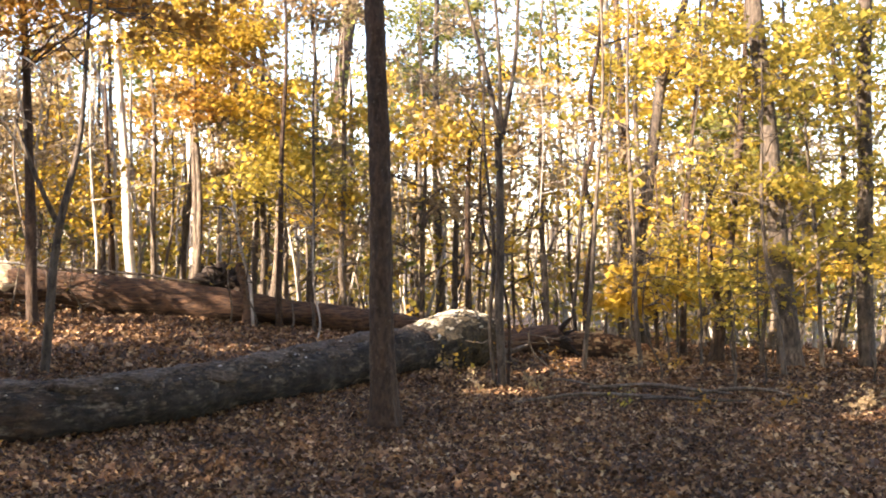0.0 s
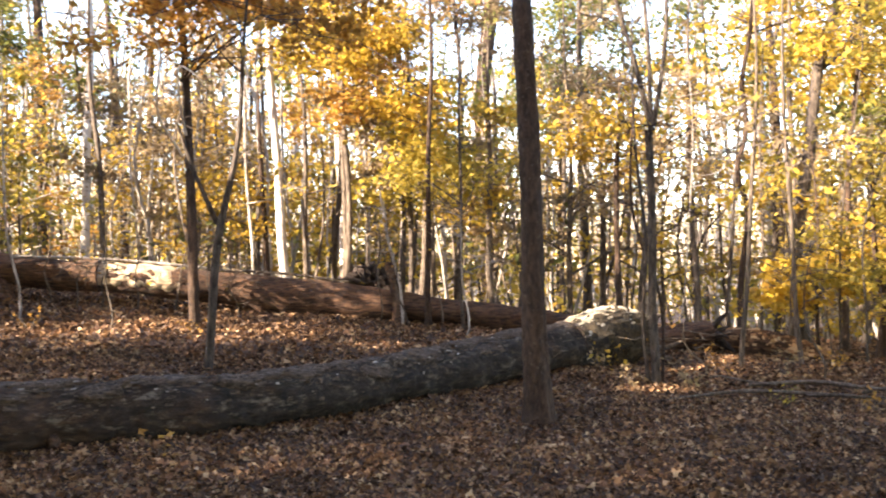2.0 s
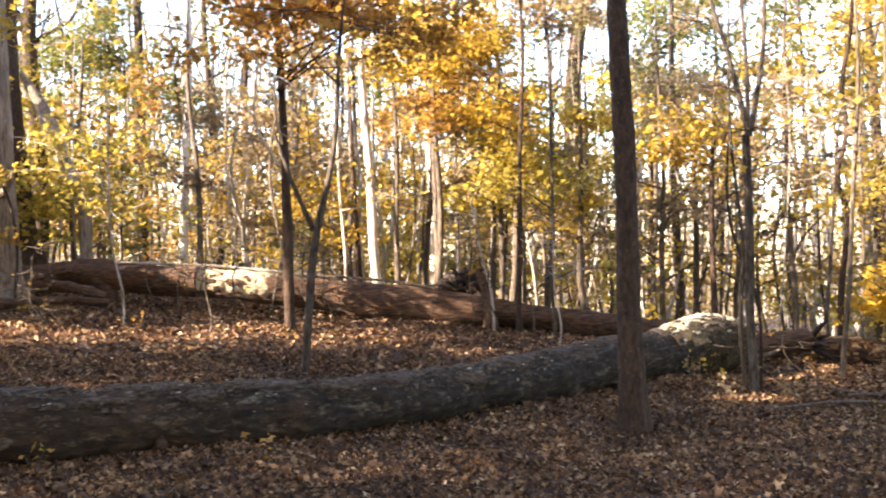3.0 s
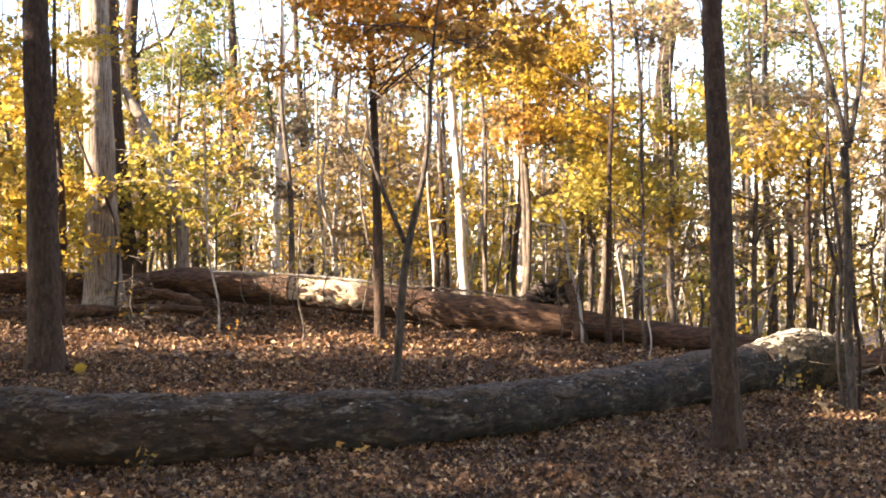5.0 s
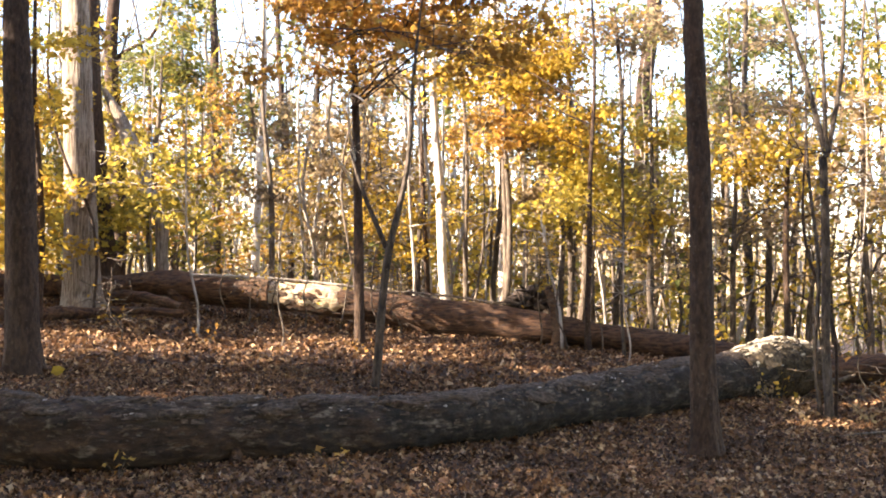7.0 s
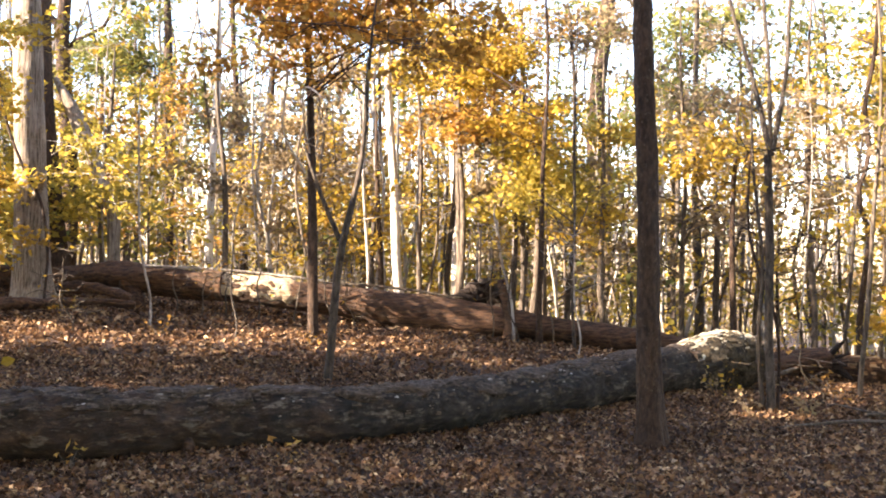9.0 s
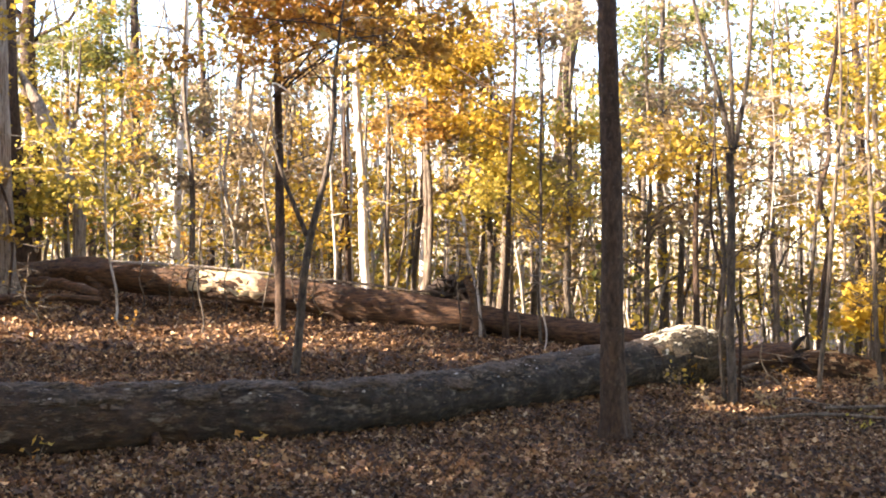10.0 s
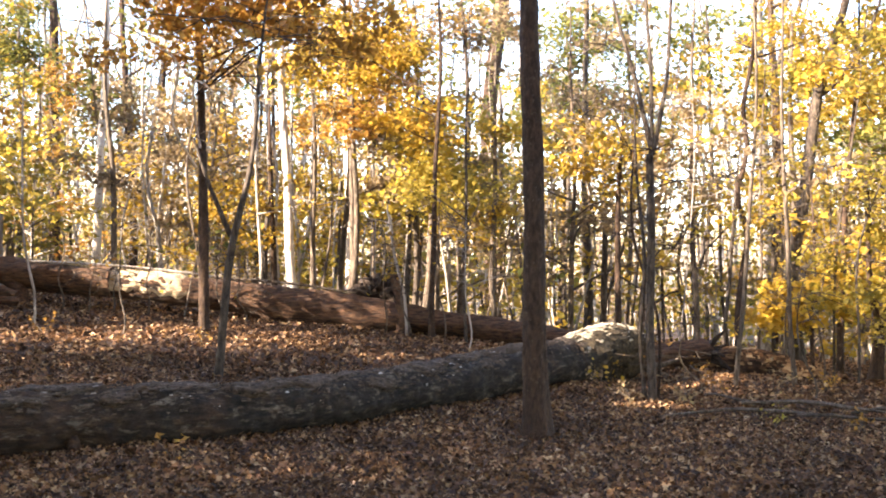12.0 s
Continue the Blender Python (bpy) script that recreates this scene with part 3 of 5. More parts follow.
bark_flakes(near_log, LINE, 2200, PLATE, 71)
# paler chips that paint highlights along the upper side
bark_flakes(near_log, LINE, 150, BARK_PALE, 75, 120, -4.4, (0.25, 0.5), "flaking_bark", "small bark chips, whitened as highlights")
rng = np.random.default_rng(8)
part("root_flare", join_tube(tube([(-0.45, 12.7, 0.35, 0.27), (-0.2, 13.05, 0.40, 0.325), (0.06, 13.45, 0.42, 0.345), (0.28, 13.8, 0.39, 0.32), (0.42, 14.02, 0.36, 0.22), (0.47, 14.1, 0.35, 0.1)], 56, 0.025, 0.05, 12, relief=((2.0, 0.06), (5, 0.035), (13, 0.025), (34, 0.012)))), MOSS, near_log, "mossy flared butt of the trunk")
BUTT = [(-0.45, 12.7, 0.35, 0.27), (-0.2, 13.05, 0.40, 0.335), (0.06, 13.45, 0.42, 0.36), (0.28, 13.8, 0.39, 0.33), (0.42, 14.02, 0.36, 0.24)]
# pale moss on the upper side only, coloured to imitate sun on it
bark_plates(near_log, BUTT, [(0.0, 0.75, -0.15, 1.5), (0.45, 0.45, -0.35, 1.2)], SUNLIT_MOSS, 67, "dry moss, paled for sun on the top")
part("root", join_tube(tube([(0.3, 14.06, 0.5, 0.04), (0.33, 14.08, 0.62, 0.03), (0.42, 14.1, 0.65, 0.026), (0.51, 14.1, 0.73, 0.012)], 8, 0.04, 0.08, 21)), WOOD_DEAD, near_log, "bare pale curved root")
bark_flakes(near_log, BUTT, 1300, SUNLIT_MOSS, 72, 2, -3.5, (-0.2, 0.5), "moss", "shaggy dry moss, paled for sun on the top")
bark_flakes(near_log, BUTT, 700, MOSS, 73, 2, -3.2, (0.9, 0.5), "moss", "dark shaggy moss")
for k in range(9):
    a = k * 0.7 + rng.uniform(-0.2, 0.2)
    side = np.array([0.83 * math.cos(a), -0.55 * math.cos(a), math.sin(a)])
    o = np.array([0.28, 13.85, 0.36]) + side * 0.22
    e = o + side * rng.uniform(0.15, 0.42) + [0.16, 0.25, 0.02]
    if e[2] < 0.05:
        e[2] = 0.05
    part("root", join_tube(tube([(*o, 0.07), (*((o + e) / 2 + rng.normal(0, 0.04, 3)), 0.045), (*e, 0.015)], 8, 0.06, 0.08, k)), TWIG, near_log)
part("branch_stub", join_tube(tube([(-4.07, 7.18, 0.31, 0.075), (-3.97, 7.04, 0.23, 0.06), (-3.91, 6.94, 0.14, 0.025)], 14, 0.03, 0.12, 5, relief=((9, 0.02), (24, 0.012)))), LOG_WOOD, near_log)

far_log = fallen("fallen_log", "rotten reddish-brown fallen trunk broken off at one end",
                 [(-7.69, 15.14, 1.24, 0.185), (-7.47, 15.22, 1.22, 0.195), (-7.05, 15.38, 1.17, 0.205), (-6.56, 15.62, 1.09, 0.225), (-6.07, 15.89, 1.01, 0.255), (-5.18, 16.11, 0.91, 0.285), (-4.30, 16.36, 0.81, 0.29), (-3.41, 16.53, 0.69, 0.255), (-2.52, 16.65, 0.56, 0.215), (-1.65, 16.75, 0.46, 0.20), (-0.88, 16.77, 0.40, 0.16), (-0.2, 16.8, 0.3, 0.12)], LOG_WOOD, step=0.06, rough=0.06, seed=13)
part("splintered_end", join_tube(tube([(-7.72, 15.13, 1.24, 0.17), (-7.59, 15.17, 1.24, 0.205), (-7.34, 15.27, 1.21, 0.212), (-6.97, 15.42, 1.16, 0.222), (-6.68, 15.56, 1.11, 0.238), (-6.52, 15.64, 1.08, 0.2)], 40, 0.03, 0.05, 17, relief=((3, 0.025), (8, 0.02), (20, 0.012)))), WOOD_SUNLIT, far_log, "pale barkless splintered end, lightened for the sun on it")
part("root_burl", join_tube(tube([(-4.02, 16.7, 0.75, 0.16), (-3.92, 16.7, 1.02, 0.2), (-3.76, 16.72, 1.16, 0.22), (-3.58, 16.72, 1.16, 0.2), (-3.42, 16.7, 1.02, 0.16), (-3.36, 16.68, 0.8, 0.12)], 36, 0.025, 0.14, 31, relief=((3, 0.10), (7, 0.08), (16, 0.06), (36, 0.025)))), SHADE_BURL, far_log, "upturned clump of roots and soil, darkened to imitate shade")
part("stump", join_tube(tube([(-3.2, 16.32, 0.4, 0.12), (-3.26, 16.36, 0.8, 0.085), (-3.32, 16.4, 1.1, 0.07), (-3.36, 16.42, 1.3, 0.05), (-3.38, 16.42, 1.4, 0.015)], 24, 0.04, 0.1, 33, relief=((5, 0.03), (14, 0.02)))), LOG_WOOD, far_log, "reddish-brown broken stub")
rng = np.random.default_rng(18)
for k in range(22):
    a = math.pi * (k + 0.5) / 22
    o = np.array([-3.68 + 0.2 * math.cos(a), 16.6, 1.02 + 0.18 * math.sin(a)]) + rng.normal(0, 0.04, 3)
    e = o + np.array([math.cos(a) * 0.22, -0.08, abs(math.sin(a)) * 0.2]) * rng.uniform(0.4, 1.4) + rng.normal(0, 0.05, 3)
    part("root", join_tube(tube([(*o, 0.045), (*((o + e) / 2 + rng.normal(0, 0.04, 3)), 0.028), (*e, 0.008)], 7, 0.05, 0.12, k)), SHADE_BURL, far_log)
broken_log = fallen("fallen_log", "thick brown arched section of rotten fallen trunk, snapped at its end",
                    [(-12.46, 15.4, 1.35, 0.18), (-11.2, 15.1, 1.35, 0.17), (-10.38, 14.95, 1.36, 0.175), (-9.85, 14.9, 1.41, 0.185), (-9.44, 14.9, 1.41, 0.215), (-9.05, 14.95, 1.35, 0.235), (-8.56, 15.0, 1.30, 0.232), (-8.08, 15.05, 1.27, 0.228), (-7.68, 15.095, 1.265, 0.228), (-7.62, 15.1, 1.265, 0.225)], LOG_WOOD, step=0.05, rough=0.07, seed=14)
part("limb", join_tube(tube([(-9.35, 14.9, 1.38, 0.16), (-9.15, 14.85, 1.25, 0.15), (-9.0, 14.8, 1.08, 0.12), (-8.88, 14.75, 0.88, 0.1)], 16, 0.04, 0.1, 37, relief=((5, 0.03), (14, 0.02)))), LOG_WOOD, broken_log, "stout limb bent down to the ground")
third_log = fallen("fallen_log", "short dark end of a fallen trunk with a ragged root mass",
                   [(0.5, 15.0, 0.2, 0.15), (0.78, 15.13, 0.24, 0.18), (1.17, 15.30, 0.27, 0.2), (1.45, 15.4, 0.27, 0.24), (1.62, 15.44, 0.26, 0.12)], LOG_WOOD, step=0.05, segs=30, rough=0.1)
rng = np.random.default_rng(28)
for k in range(9):
    a = k * 0.7 + 0.3
    o = np.array([1.45, 15.35, 0.28])
    e = o + [0.22 + rng.uniform(0, 0.15), -0.1 + 0.15 * math.cos(a), 0.0] + np.array([0.0, 0.2 * math.cos(a), 0.3 * math.sin(a)]) * rng.uniform(0.7, 1.3)
    e[2] = max(e[2], 0.06)
    part("root", join_tube(tube([(*o, 0.06), (*((o + e) / 2 + rng.normal(0, 0.04, 3)), 0.04), (*e, 0.012)], 7, 0.06, 0.1, k)), SHADE_BURL, third_log)
mound = thing("root_mound", (2.0, 15.5, float(ground(2.0, 15.5))), "low mound of soil and roots under fallen leaves", "mound")
HEAP = [(1.35, 15.4, 0.10, 0.12), (1.65, 15.45, 0.10, 0.26), (2.1, 15.55, 0.06, 0.28), (2.6, 15.6, -0.02, 0.24), (3.2, 15.7, -0.1, 0.12)]
part("soil", join_tube(tube(HEAP, 28, 0.05, 0.08, 35, relief=((3, 0.05), (8, 0.03), (20, 0.012)))), SOIL, mound)
bark_flakes(mound, HEAP, 1500, FALLEN, 74, 2, -3.3, (0.2, 0.6), "leaf_litter", "fallen brown leaves")
low_log = fallen("fallen_branch", "thin brown fallen limb lying among leaves",
                 [(-11.2, 10.6, 0.96, 0.08), (-10.30, 11.71, 0.97, 0.085), (-10.04, 12.57, 0.99, 0.085), (-9.58, 13.26, 1.0, 0.07), (-9.0, 13.9, 1.0, 0.06), (-8.6, 14.1, 0.95, 0.05)], LOG_WOOD, step=0.08, segs=16, rough=0.08, seed=15)
fallen("fallen_branch", "short brown rotten limb lying under a trunk", [(-10.4, 14.6, 1.17, 0.07), (-9.86, 14.5, 1.21, 0.085), (-9.28, 14.4, 1.16, 0.075), (-8.76, 14.3, 1.04, 0.05)], LOG_WOOD, step=0.06, segs=16, rough=0.08, seed=19)
left_log = fallen("fallen_log", "reddish rotten trunk lying behind a dead tree",
                  [(-14.5, 13.0, 1.42, 0.22), (-12.63, 14.43, 1.36, 0.23), (-11.95, 15.01, 1.36, 0.24), (-11.4, 15.4, 1.32, 0.2)], LOG_WOOD, step=0.08, segs=24, rough=0.08, seed=16)


def pole(label, rows, wood=TWIG, name="fallen_branch"):
    ob = thing(name, rows[0][:3], label, "branch")
    part("stem", join_tube(tube(rows, 8, 0.12, 0.08, int(rows[0][0] * 100) % 97 + 3, wobble=0.02)), wood, ob)
    return ob


pole("pale bare pole lying along the top of a fallen trunk", [(-8.79, 14.6, 1.56, 0.022), (-7.66, 15.3, 1.52, 0.026), (-6.2, 15.9, 1.36, 0.02)], BARK_PALE)
pole("dark bare branch lying along a fallen trunk", [(-6.3, 15.9, 1.32, 0.02), (-4.9, 16.2, 1.24, 0.022), (-3.9, 16.5, 1.1, 0.015)])
pole("long thin dark stick lying on the leaf litter", [(0.36, 10.2, 0.04, 0.010), (0.9, 10.7, 0.06, 0.016), (1.4, 11.0, 0.07, 0.019), (2.0, 10.95, 0.06, 0.018), (2.53, 10.79, 0.05, 0.012)])
pole("dark forked stick lying on the leaf litter", [(1.94, 10.78, 0.04, 0.014), (2.2, 10.66, 0.06, 0.019), (2.45, 10.55, 0.05, 0.016), (2.9, 10.45, 0.05, 0.008)], BARK_GREY)
pole("thin curved branch with dry leaves lying on the litter", [(2.50, 10.9, 0.06, 0.018), (2.9, 11.02, 0.09, 0.023), (3.24, 10.98, 0.08, 0.02), (3.45, 10.4, 0.07, 0.013), (3.6, 10.1, 0.06, 0.006)])
pole("thin dry stick crossing another on the litter", [(1.15, 12.25, 0.05, 0.008), (1.2, 12.16, 0.07, 0.012), (1.32, 11.8, 0.09, 0.014), (1.47, 11.45, 0.09, 0.014), (1.75, 11.33, 0.08, 0.011)])
pole("long brown stick lying on the leaf litter", [(1.47, 11.42, 0.07, 0.02), (2.12, 11.32, 0.10, 0.024), (2.48, 10.88, 0.08, 0.02), (2.8, 10.72, 0.06, 0.010)])

# ---- standing trees ----
TRUNK = "tree"
HIGH = dict(size=0.22, spread=1.0, thick=0.4)
tree("tree", "straight dark-barked tree rising beside the mossy log", TRUNK, [(-0.60, 9.29, 0.02, 0.122), (-0.68, 9.29, 2.28, 0.094), (-0.73, 9.28, 3.97, 0.081)], BARK_DARK, 13, 12, 0.6, 3.2, GOLD, 1800, segs=48, step=0.05, furrows=18, flare=0.65, seed=21, **HIGH)
tree("tree", "stout grey-brown tree standing in leaf litter", TRUNK, [(-7.36, 8.93, 0.51, 0.162), (-7.42, 8.88, 2.44, 0.146), (-7.45, 8.86, 4.37, 0.122)], BARK_DARK, 15, 12, 0.5, 3.2, RUST, 1200, segs=48, step=0.05, furrows=22, flare=0.75, seed=22, **HIGH)
snag = tree("dead_tree", "barkless pale dead trunk lit by the sun", TRUNK, [(-10.41, 14.11, 1.03, 0.285), (-10.49, 14.06, 3.57, 0.232), (-10.55, 14.02, 5.93, 0.198)], WOOD_DEAD, 11, segs=32, step=0.08, furrows=14, flare=0.45, seed=23)
part("vine_stem", join_tube(tube([(-10.55, 13.4, 5.6, 0.014), (-10.58, 13.42, 4.6, 0.02), (-10.5, 13.5, 3.8, 0.022), (-10.3, 13.6, 3.15, 0.022), (-10.05, 13.75, 2.55, 0.022), (-9.98, 13.85, 1.85, 0.022), (-10.02, 13.85, 1.0, 0.022)], 8, 0.1, 0.06, 5)), BARK_DARK, snag, "dark vine hanging along the trunk")
part("limb_stub", join_tube(tube([(-10.3, 13.95, 2.6, 0.07), (-10.1, 13.8, 2.75, 0.05), (-9.95, 13.72, 2.95, 0.02)], 9, 0.06, 0.08, 6)), WOOD_DEAD, snag)
tree("tree", "dark slender tree close behind a dead trunk", TRUNK, [(-11.52, 16.34, 1.24, 0.32), (-11.68, 16.24, 3.2, 0.24), (-11.82, 16.16, 6.58, 0.17)], BARK_DARK, 15, 6, 0.6, 2.5, LIME, 1800, seed=24,
     sprays=[(-11.18, 16.01, 3.12), (-10.69, 16.33, 2.92), (-11.21, 15.99, 2.41)])
tree("tree", "dark tree forking high above a fallen trunk", TRUNK, [(-12.51, 18.13, 1.38, 0.166), (-12.53, 18.11, 4.24, 0.155), (-12.61, 18.06, 6.42, 0.131), (-12.58, 18.08, 7.11, 0.119)], BARK_DARK, 15, 7, 0.5, 3, GREEN, 2500, seed=25,
     arms=[[(-12.6, 18.06, 6.2, 0.08), (-13.2, 17.7, 7.0, 0.05), (-13.6, 17.5, 8.5, 0.03)], [(-12.55, 18.1, 5.95, 0.05), (-12.2, 18.1, 6.16, 0.042), (-11.84, 18.1, 6.27, 0.036), (-11.6, 18.1, 6.6, 0.03), (-11.46, 18.1, 7.1, 0.02)]],
     sprays=[(-11.45, 18.1, 6.13), (-11.2, 18.1, 6.35), (-10.95, 18.1, 5.77), (-11.57, 18.1, 5.69), (-11.07, 18.1, 5.55), (-10.8, 18.1, 6.9), (-11.3, 18.1, 6.75), (-11.9, 18.1, 5.4)], dense=330, fan=0.4)
tree("dead_tree", "bent and broken pale dead stem", TRUNK, [(-10.36, 16.3, 1.1, 0.13), (-10.36, 16.3, 2.02, 0.11), (-10.40, 16.3, 2.68, 0.13), (-10.6, 16.3, 2.94, 0.15), (-10.76, 16.3, 3.35, 0.12), (-10.96, 16.3, 3.81, 0.155), (-11.2, 16.3, 4.34, 0.13), (-11.57, 16.3, 4.92, 0.05)], WOOD_DEAD, seed=26)
tree("tree", "grey forked tree among thin green leaves", TRUNK, [(-13.73, 24.41, 1.55, 0.157), (-13.80, 24.37, 5.05, 0.121), (-13.86, 24.34, 8.34, 0.106)], BARK_DARK, 16, 6, 0.6, 3, GREEN, 1500, seed=27, dense=240, fan=0.8,
     sprays=[(-15.15, 23.57, 7.37), (-14.67, 23.87, 6.66), (-15.39, 23.42, 6.03), (-14.30, 24.09, 7.87), (-14.04, 24.23, 6.24), (-15.63, 23.26, 6.90), (-14.91, 23.72, 5.76)])
tree("tree", "slim pale-barked tree beside thin dark stems", TRUNK, [(-9.84, 18.91, 1.42, 0.093), (-9.8, 18.92, 3.65, 0.075), (-9.73, 18.96, 6.06, 0.063)], BARK_WHITE, 14, 6, 0.55, 2.2, RUST, 1500, seed=28)
tree("tree", "thin dark tree in the wood", TRUNK, [(-12.43, 26.19, 1.42, 0.108), (-12.57, 26.12, 4.43, 0.086), (-12.75, 26.04, 7.25, 0.071)], BARK_DARK, 14, 7, 0.45, 2.2, GOLD, 1800, seed=29)
tree("tree", "thin dark tree in the wood", TRUNK, [(-13.11, 29.18, 1.47, 0.112), (-13.06, 29.20, 4.75, 0.095), (-13.00, 29.23, 7.86, 0.078)], BARK_DARK, 15, 7, 0.45, 2.4, LIME, 1800, seed=30)
tree("tree", "slim dark young tree with rust-coloured leaves", TRUNK, [(-5.54, 13.69, 0.57, 0.072), (-5.58, 13.68, 2.21, 0.068), (-5.68, 13.64, 3.81, 0.052)], BARK_DARK, 8, 5, 0.62, 1.9, RUST, 1500, 0.085, seed=31, segs=14, step=0.12, dense=400, fan=0.5,
     limbed=5, sprays=within((-4.9, 12.7, 5.15), (2.0, 0.8, 0.8), 32, 5))
tree("sapling", "forked young tree with thin crooked stem", TRUNK, [(-4.11, 10.39, 0.29, 0.045), (-3.99, 10.44, 1.86, 0.042), (-3.80, 10.50, 2.71, 0.027)], BARK_GREY, 4.6, 5, 0.6, 1.2, RUST, 130, 0.1, arms=[[(-3.99, 10.44, 1.84, 0.03), (-4.2, 10.36, 2.4, 0.024), (-4.34, 10.3, 2.9, 0.015)]], seed=32, segs=12, step=0.12)
tree("tree", "straight white-barked tree lit by the sun", TRUNK, [(-5.57, 18.1, 1.13, 0.087), (-5.71, 18.06, 3.43, 0.073), (-5.87, 18.01, 5.91, 0.061)], BARK_WHITE, 17, 6, 0.6, 2.5, GOLD, 1500, seed=33, group="white trees")
tree("tree", "straight white-barked tree lit by the sun", TRUNK, [(-5.09, 20.38, 1.02, 0.109), (-5.15, 20.37, 3.64, 0.091), (-5.23, 20.35, 6.38, 0.073)], BARK_WHITE, 17, 6, 0.6, 2.5, GOLD, 1500, seed=34, group="white trees")
tree("dead_sapling", "broken thin white dead stem leaning over leaves", TRUNK, [(-3.12, 16.18, 0.46, 0.026), (-3.17, 16.17, 1.0, 0.024), (-3.33, 16.14, 1.66, 0.024), (-3.41, 16.12, 2.32, 0.028)], BARK_PALE, seed=35, flare=0.1,
     arms=[[(-3.4, 16.12, 2.25, 0.02), (-3.44, 16.1, 2.42, 0.016), (-3.43, 16.1, 2.52, 0.01)], [(-3.4, 16.12, 2.2, 0.014), (-3.55, 16.1, 2.27, 0.01), (-3.7, 16.1, 2.26, 0.006)]])
tree("sapling", "thin pale young stem", TRUNK, [(-5.30, 23.35, 0.78, 0.067), (-5.30, 23.35, 4.97, 0.045)], BARK_PALE, 8, 6, 0.5, 1.6, LIME, 1200, seed=36)
tree("sapling", "thin pale young stem with lime leaves", TRUNK, [(-2.06, 15.51, 0.34, 0.026), (-2.10, 15.50, 2.82, 0.022)], BARK_GREY, 5.5, 0, crown=LIME, seed=37, dense=368,
     sprays=[(-2.95, 16.9, 2.95), (-3.0, 16.9, 2.7), (-2.66, 17.0, 3.05), (-2.13, 17.0, 2.76), (-2.8, 16.9, 3.2)])
tree("tree", "tall leaning grey tree far back", TRUNK, [(-3.61, 34.74, 0.48, 0.283), (-3.69, 34.73, 3.47, 0.246), (-3.89, 34.71, 6.27, 0.255), (-3.50, 34.75, 9.43, 0.265), (-3.37, 34.76, 10.54, 0.246)], BARK_DARK, 20, 6, 0.6, 4, TAN, 1500, seed=38)
tree("sapling", "slim dark young tree forking into a wide V", TRUNK, [(0.53, 11.62, 0.03, 0.042), (0.55, 11.62, 1.41, 0.048), (0.52, 11.62, 2.86, 0.043)], BARK_GREY, None,
     arms=[[(0.53, 11.62, 2.8, 0.034), (0.33, 11.63, 3.6, 0.026), (0.10, 11.63, 4.4, 0.02), (-0.1, 11.6, 5.6, 0.012)],
           [(0.52, 11.62, 2.8, 0.026), (0.49, 11.6, 3.7, 0.02), (0.43, 11.62, 4.5, 0.02), (0.4, 11.62, 6.0, 0.01)],
           [(0.54, 11.62, 2.85, 0.028), (0.66, 11.6, 3.6, 0.023), (0.70, 11.62, 4.4, 0.02), (0.85, 11.7, 6.0, 0.01)]], crown=TAN, count=250, seed=39, segs=14, step=0.12, spread=0.9)
tree("sapling", "thin crooked dark stem", TRUNK, [(2.18, 17.28, -0.00, 0.055), (2.24, 17.27, 1.5, 0.048), (2.30, 17.27, 2.19, 0.045), (2.14, 17.28, 2.75, 0.042), (2.30, 17.28, 3.40, 0.04), (2.2, 17.28, 4.1, 0.036), (2.31, 17.26, 4.89, 0.032)], BARK_DARK, 8, 6, 0.6, 1.8, TAN, 500, seed=40)
tree("tree", "pale grey straight tree", TRUNK, [(4.15, 27.70, -0.68, 0.197), (4.12, 27.70, 2.60, 0.197), (3.98, 27.72, 6.80, 0.166)], BARK_PALE, 18, 6, 0.6, 3, TAN, 1500, seed=41)
tree("tree", "thin dark tree with golden leaves", TRUNK, [(3.84, 23.69, -0.37, 0.097), (3.83, 23.70, 3.47, 0.097), (3.72, 23.71, 6.03, 0.078)], BARK_DARK, 14, 6, 0.5, 2.2, GOLD, 1500, seed=42, sprays=[(3.01, 21.80, 6.14), (3.35, 21.75, 5.42), (3.58, 21.71, 6.47), (3.58, 21.71, 4.48)])
tree("tree", "leaning forked grey tree with golden leaves", TRUNK, [(2.96, 16.14, -0.03, 0.095), (2.85, 16.14, 1.42, 0.092), (3.01, 16.14, 2.67, 0.09), (3.19, 16.14, 4.3, 0.082), (3.54, 16.14, 5.46, 0.06)], BARK_GREY, 9, 6, 0.6, 2.0, GOLD, 1200, arms=[[(3.17, 16.14, 4.15, 0.055), (3.48, 16.14, 4.36, 0.045), (3.79, 16.14, 4.76, 0.035), (4.1, 16.2, 5.6, 0.02)]], dense=290, seed=43,
     sprays=[(2.36, 15.83, 2.64), (2.69, 15.78, 3.07), (2.19, 15.85, 2.39), (2.77, 15.76, 2.21), (2.69, 15.78, 1.02), (2.81, 15.76, 0.77), (3.18, 15.68, 4.50), (3.10, 15.70, 4.84), (3.58, 15.60, 4.39)])
tree("tree", "grey tree half hidden by yellow-green leaves", TRUNK, [(4.50, 14.0, -0.02, 0.16), (4.31, 14.04, 1.61, 0.125), (4.19, 14.06, 3.2, 0.115), (4.06, 14.09, 4.95, 0.103)], BARK_GREY, 12, 8, 0.5, 2.4, LIME, 2500, seed=44, segs=16, step=0.15, dense=336,
     sprays=[(3.20, 13.94, 4.46), (3.70, 13.82, 4.44), (4.37, 13.62, 4.17), (4.70, 13.51, 4.51), (3.69, 13.82, 3.77), (4.37, 13.62, 3.51), (4.04, 13.72, 2.42), (4.50, 13.58, 2.41), (4.37, 13.62, 1.53), (3.90, 13.76, 1.16)])
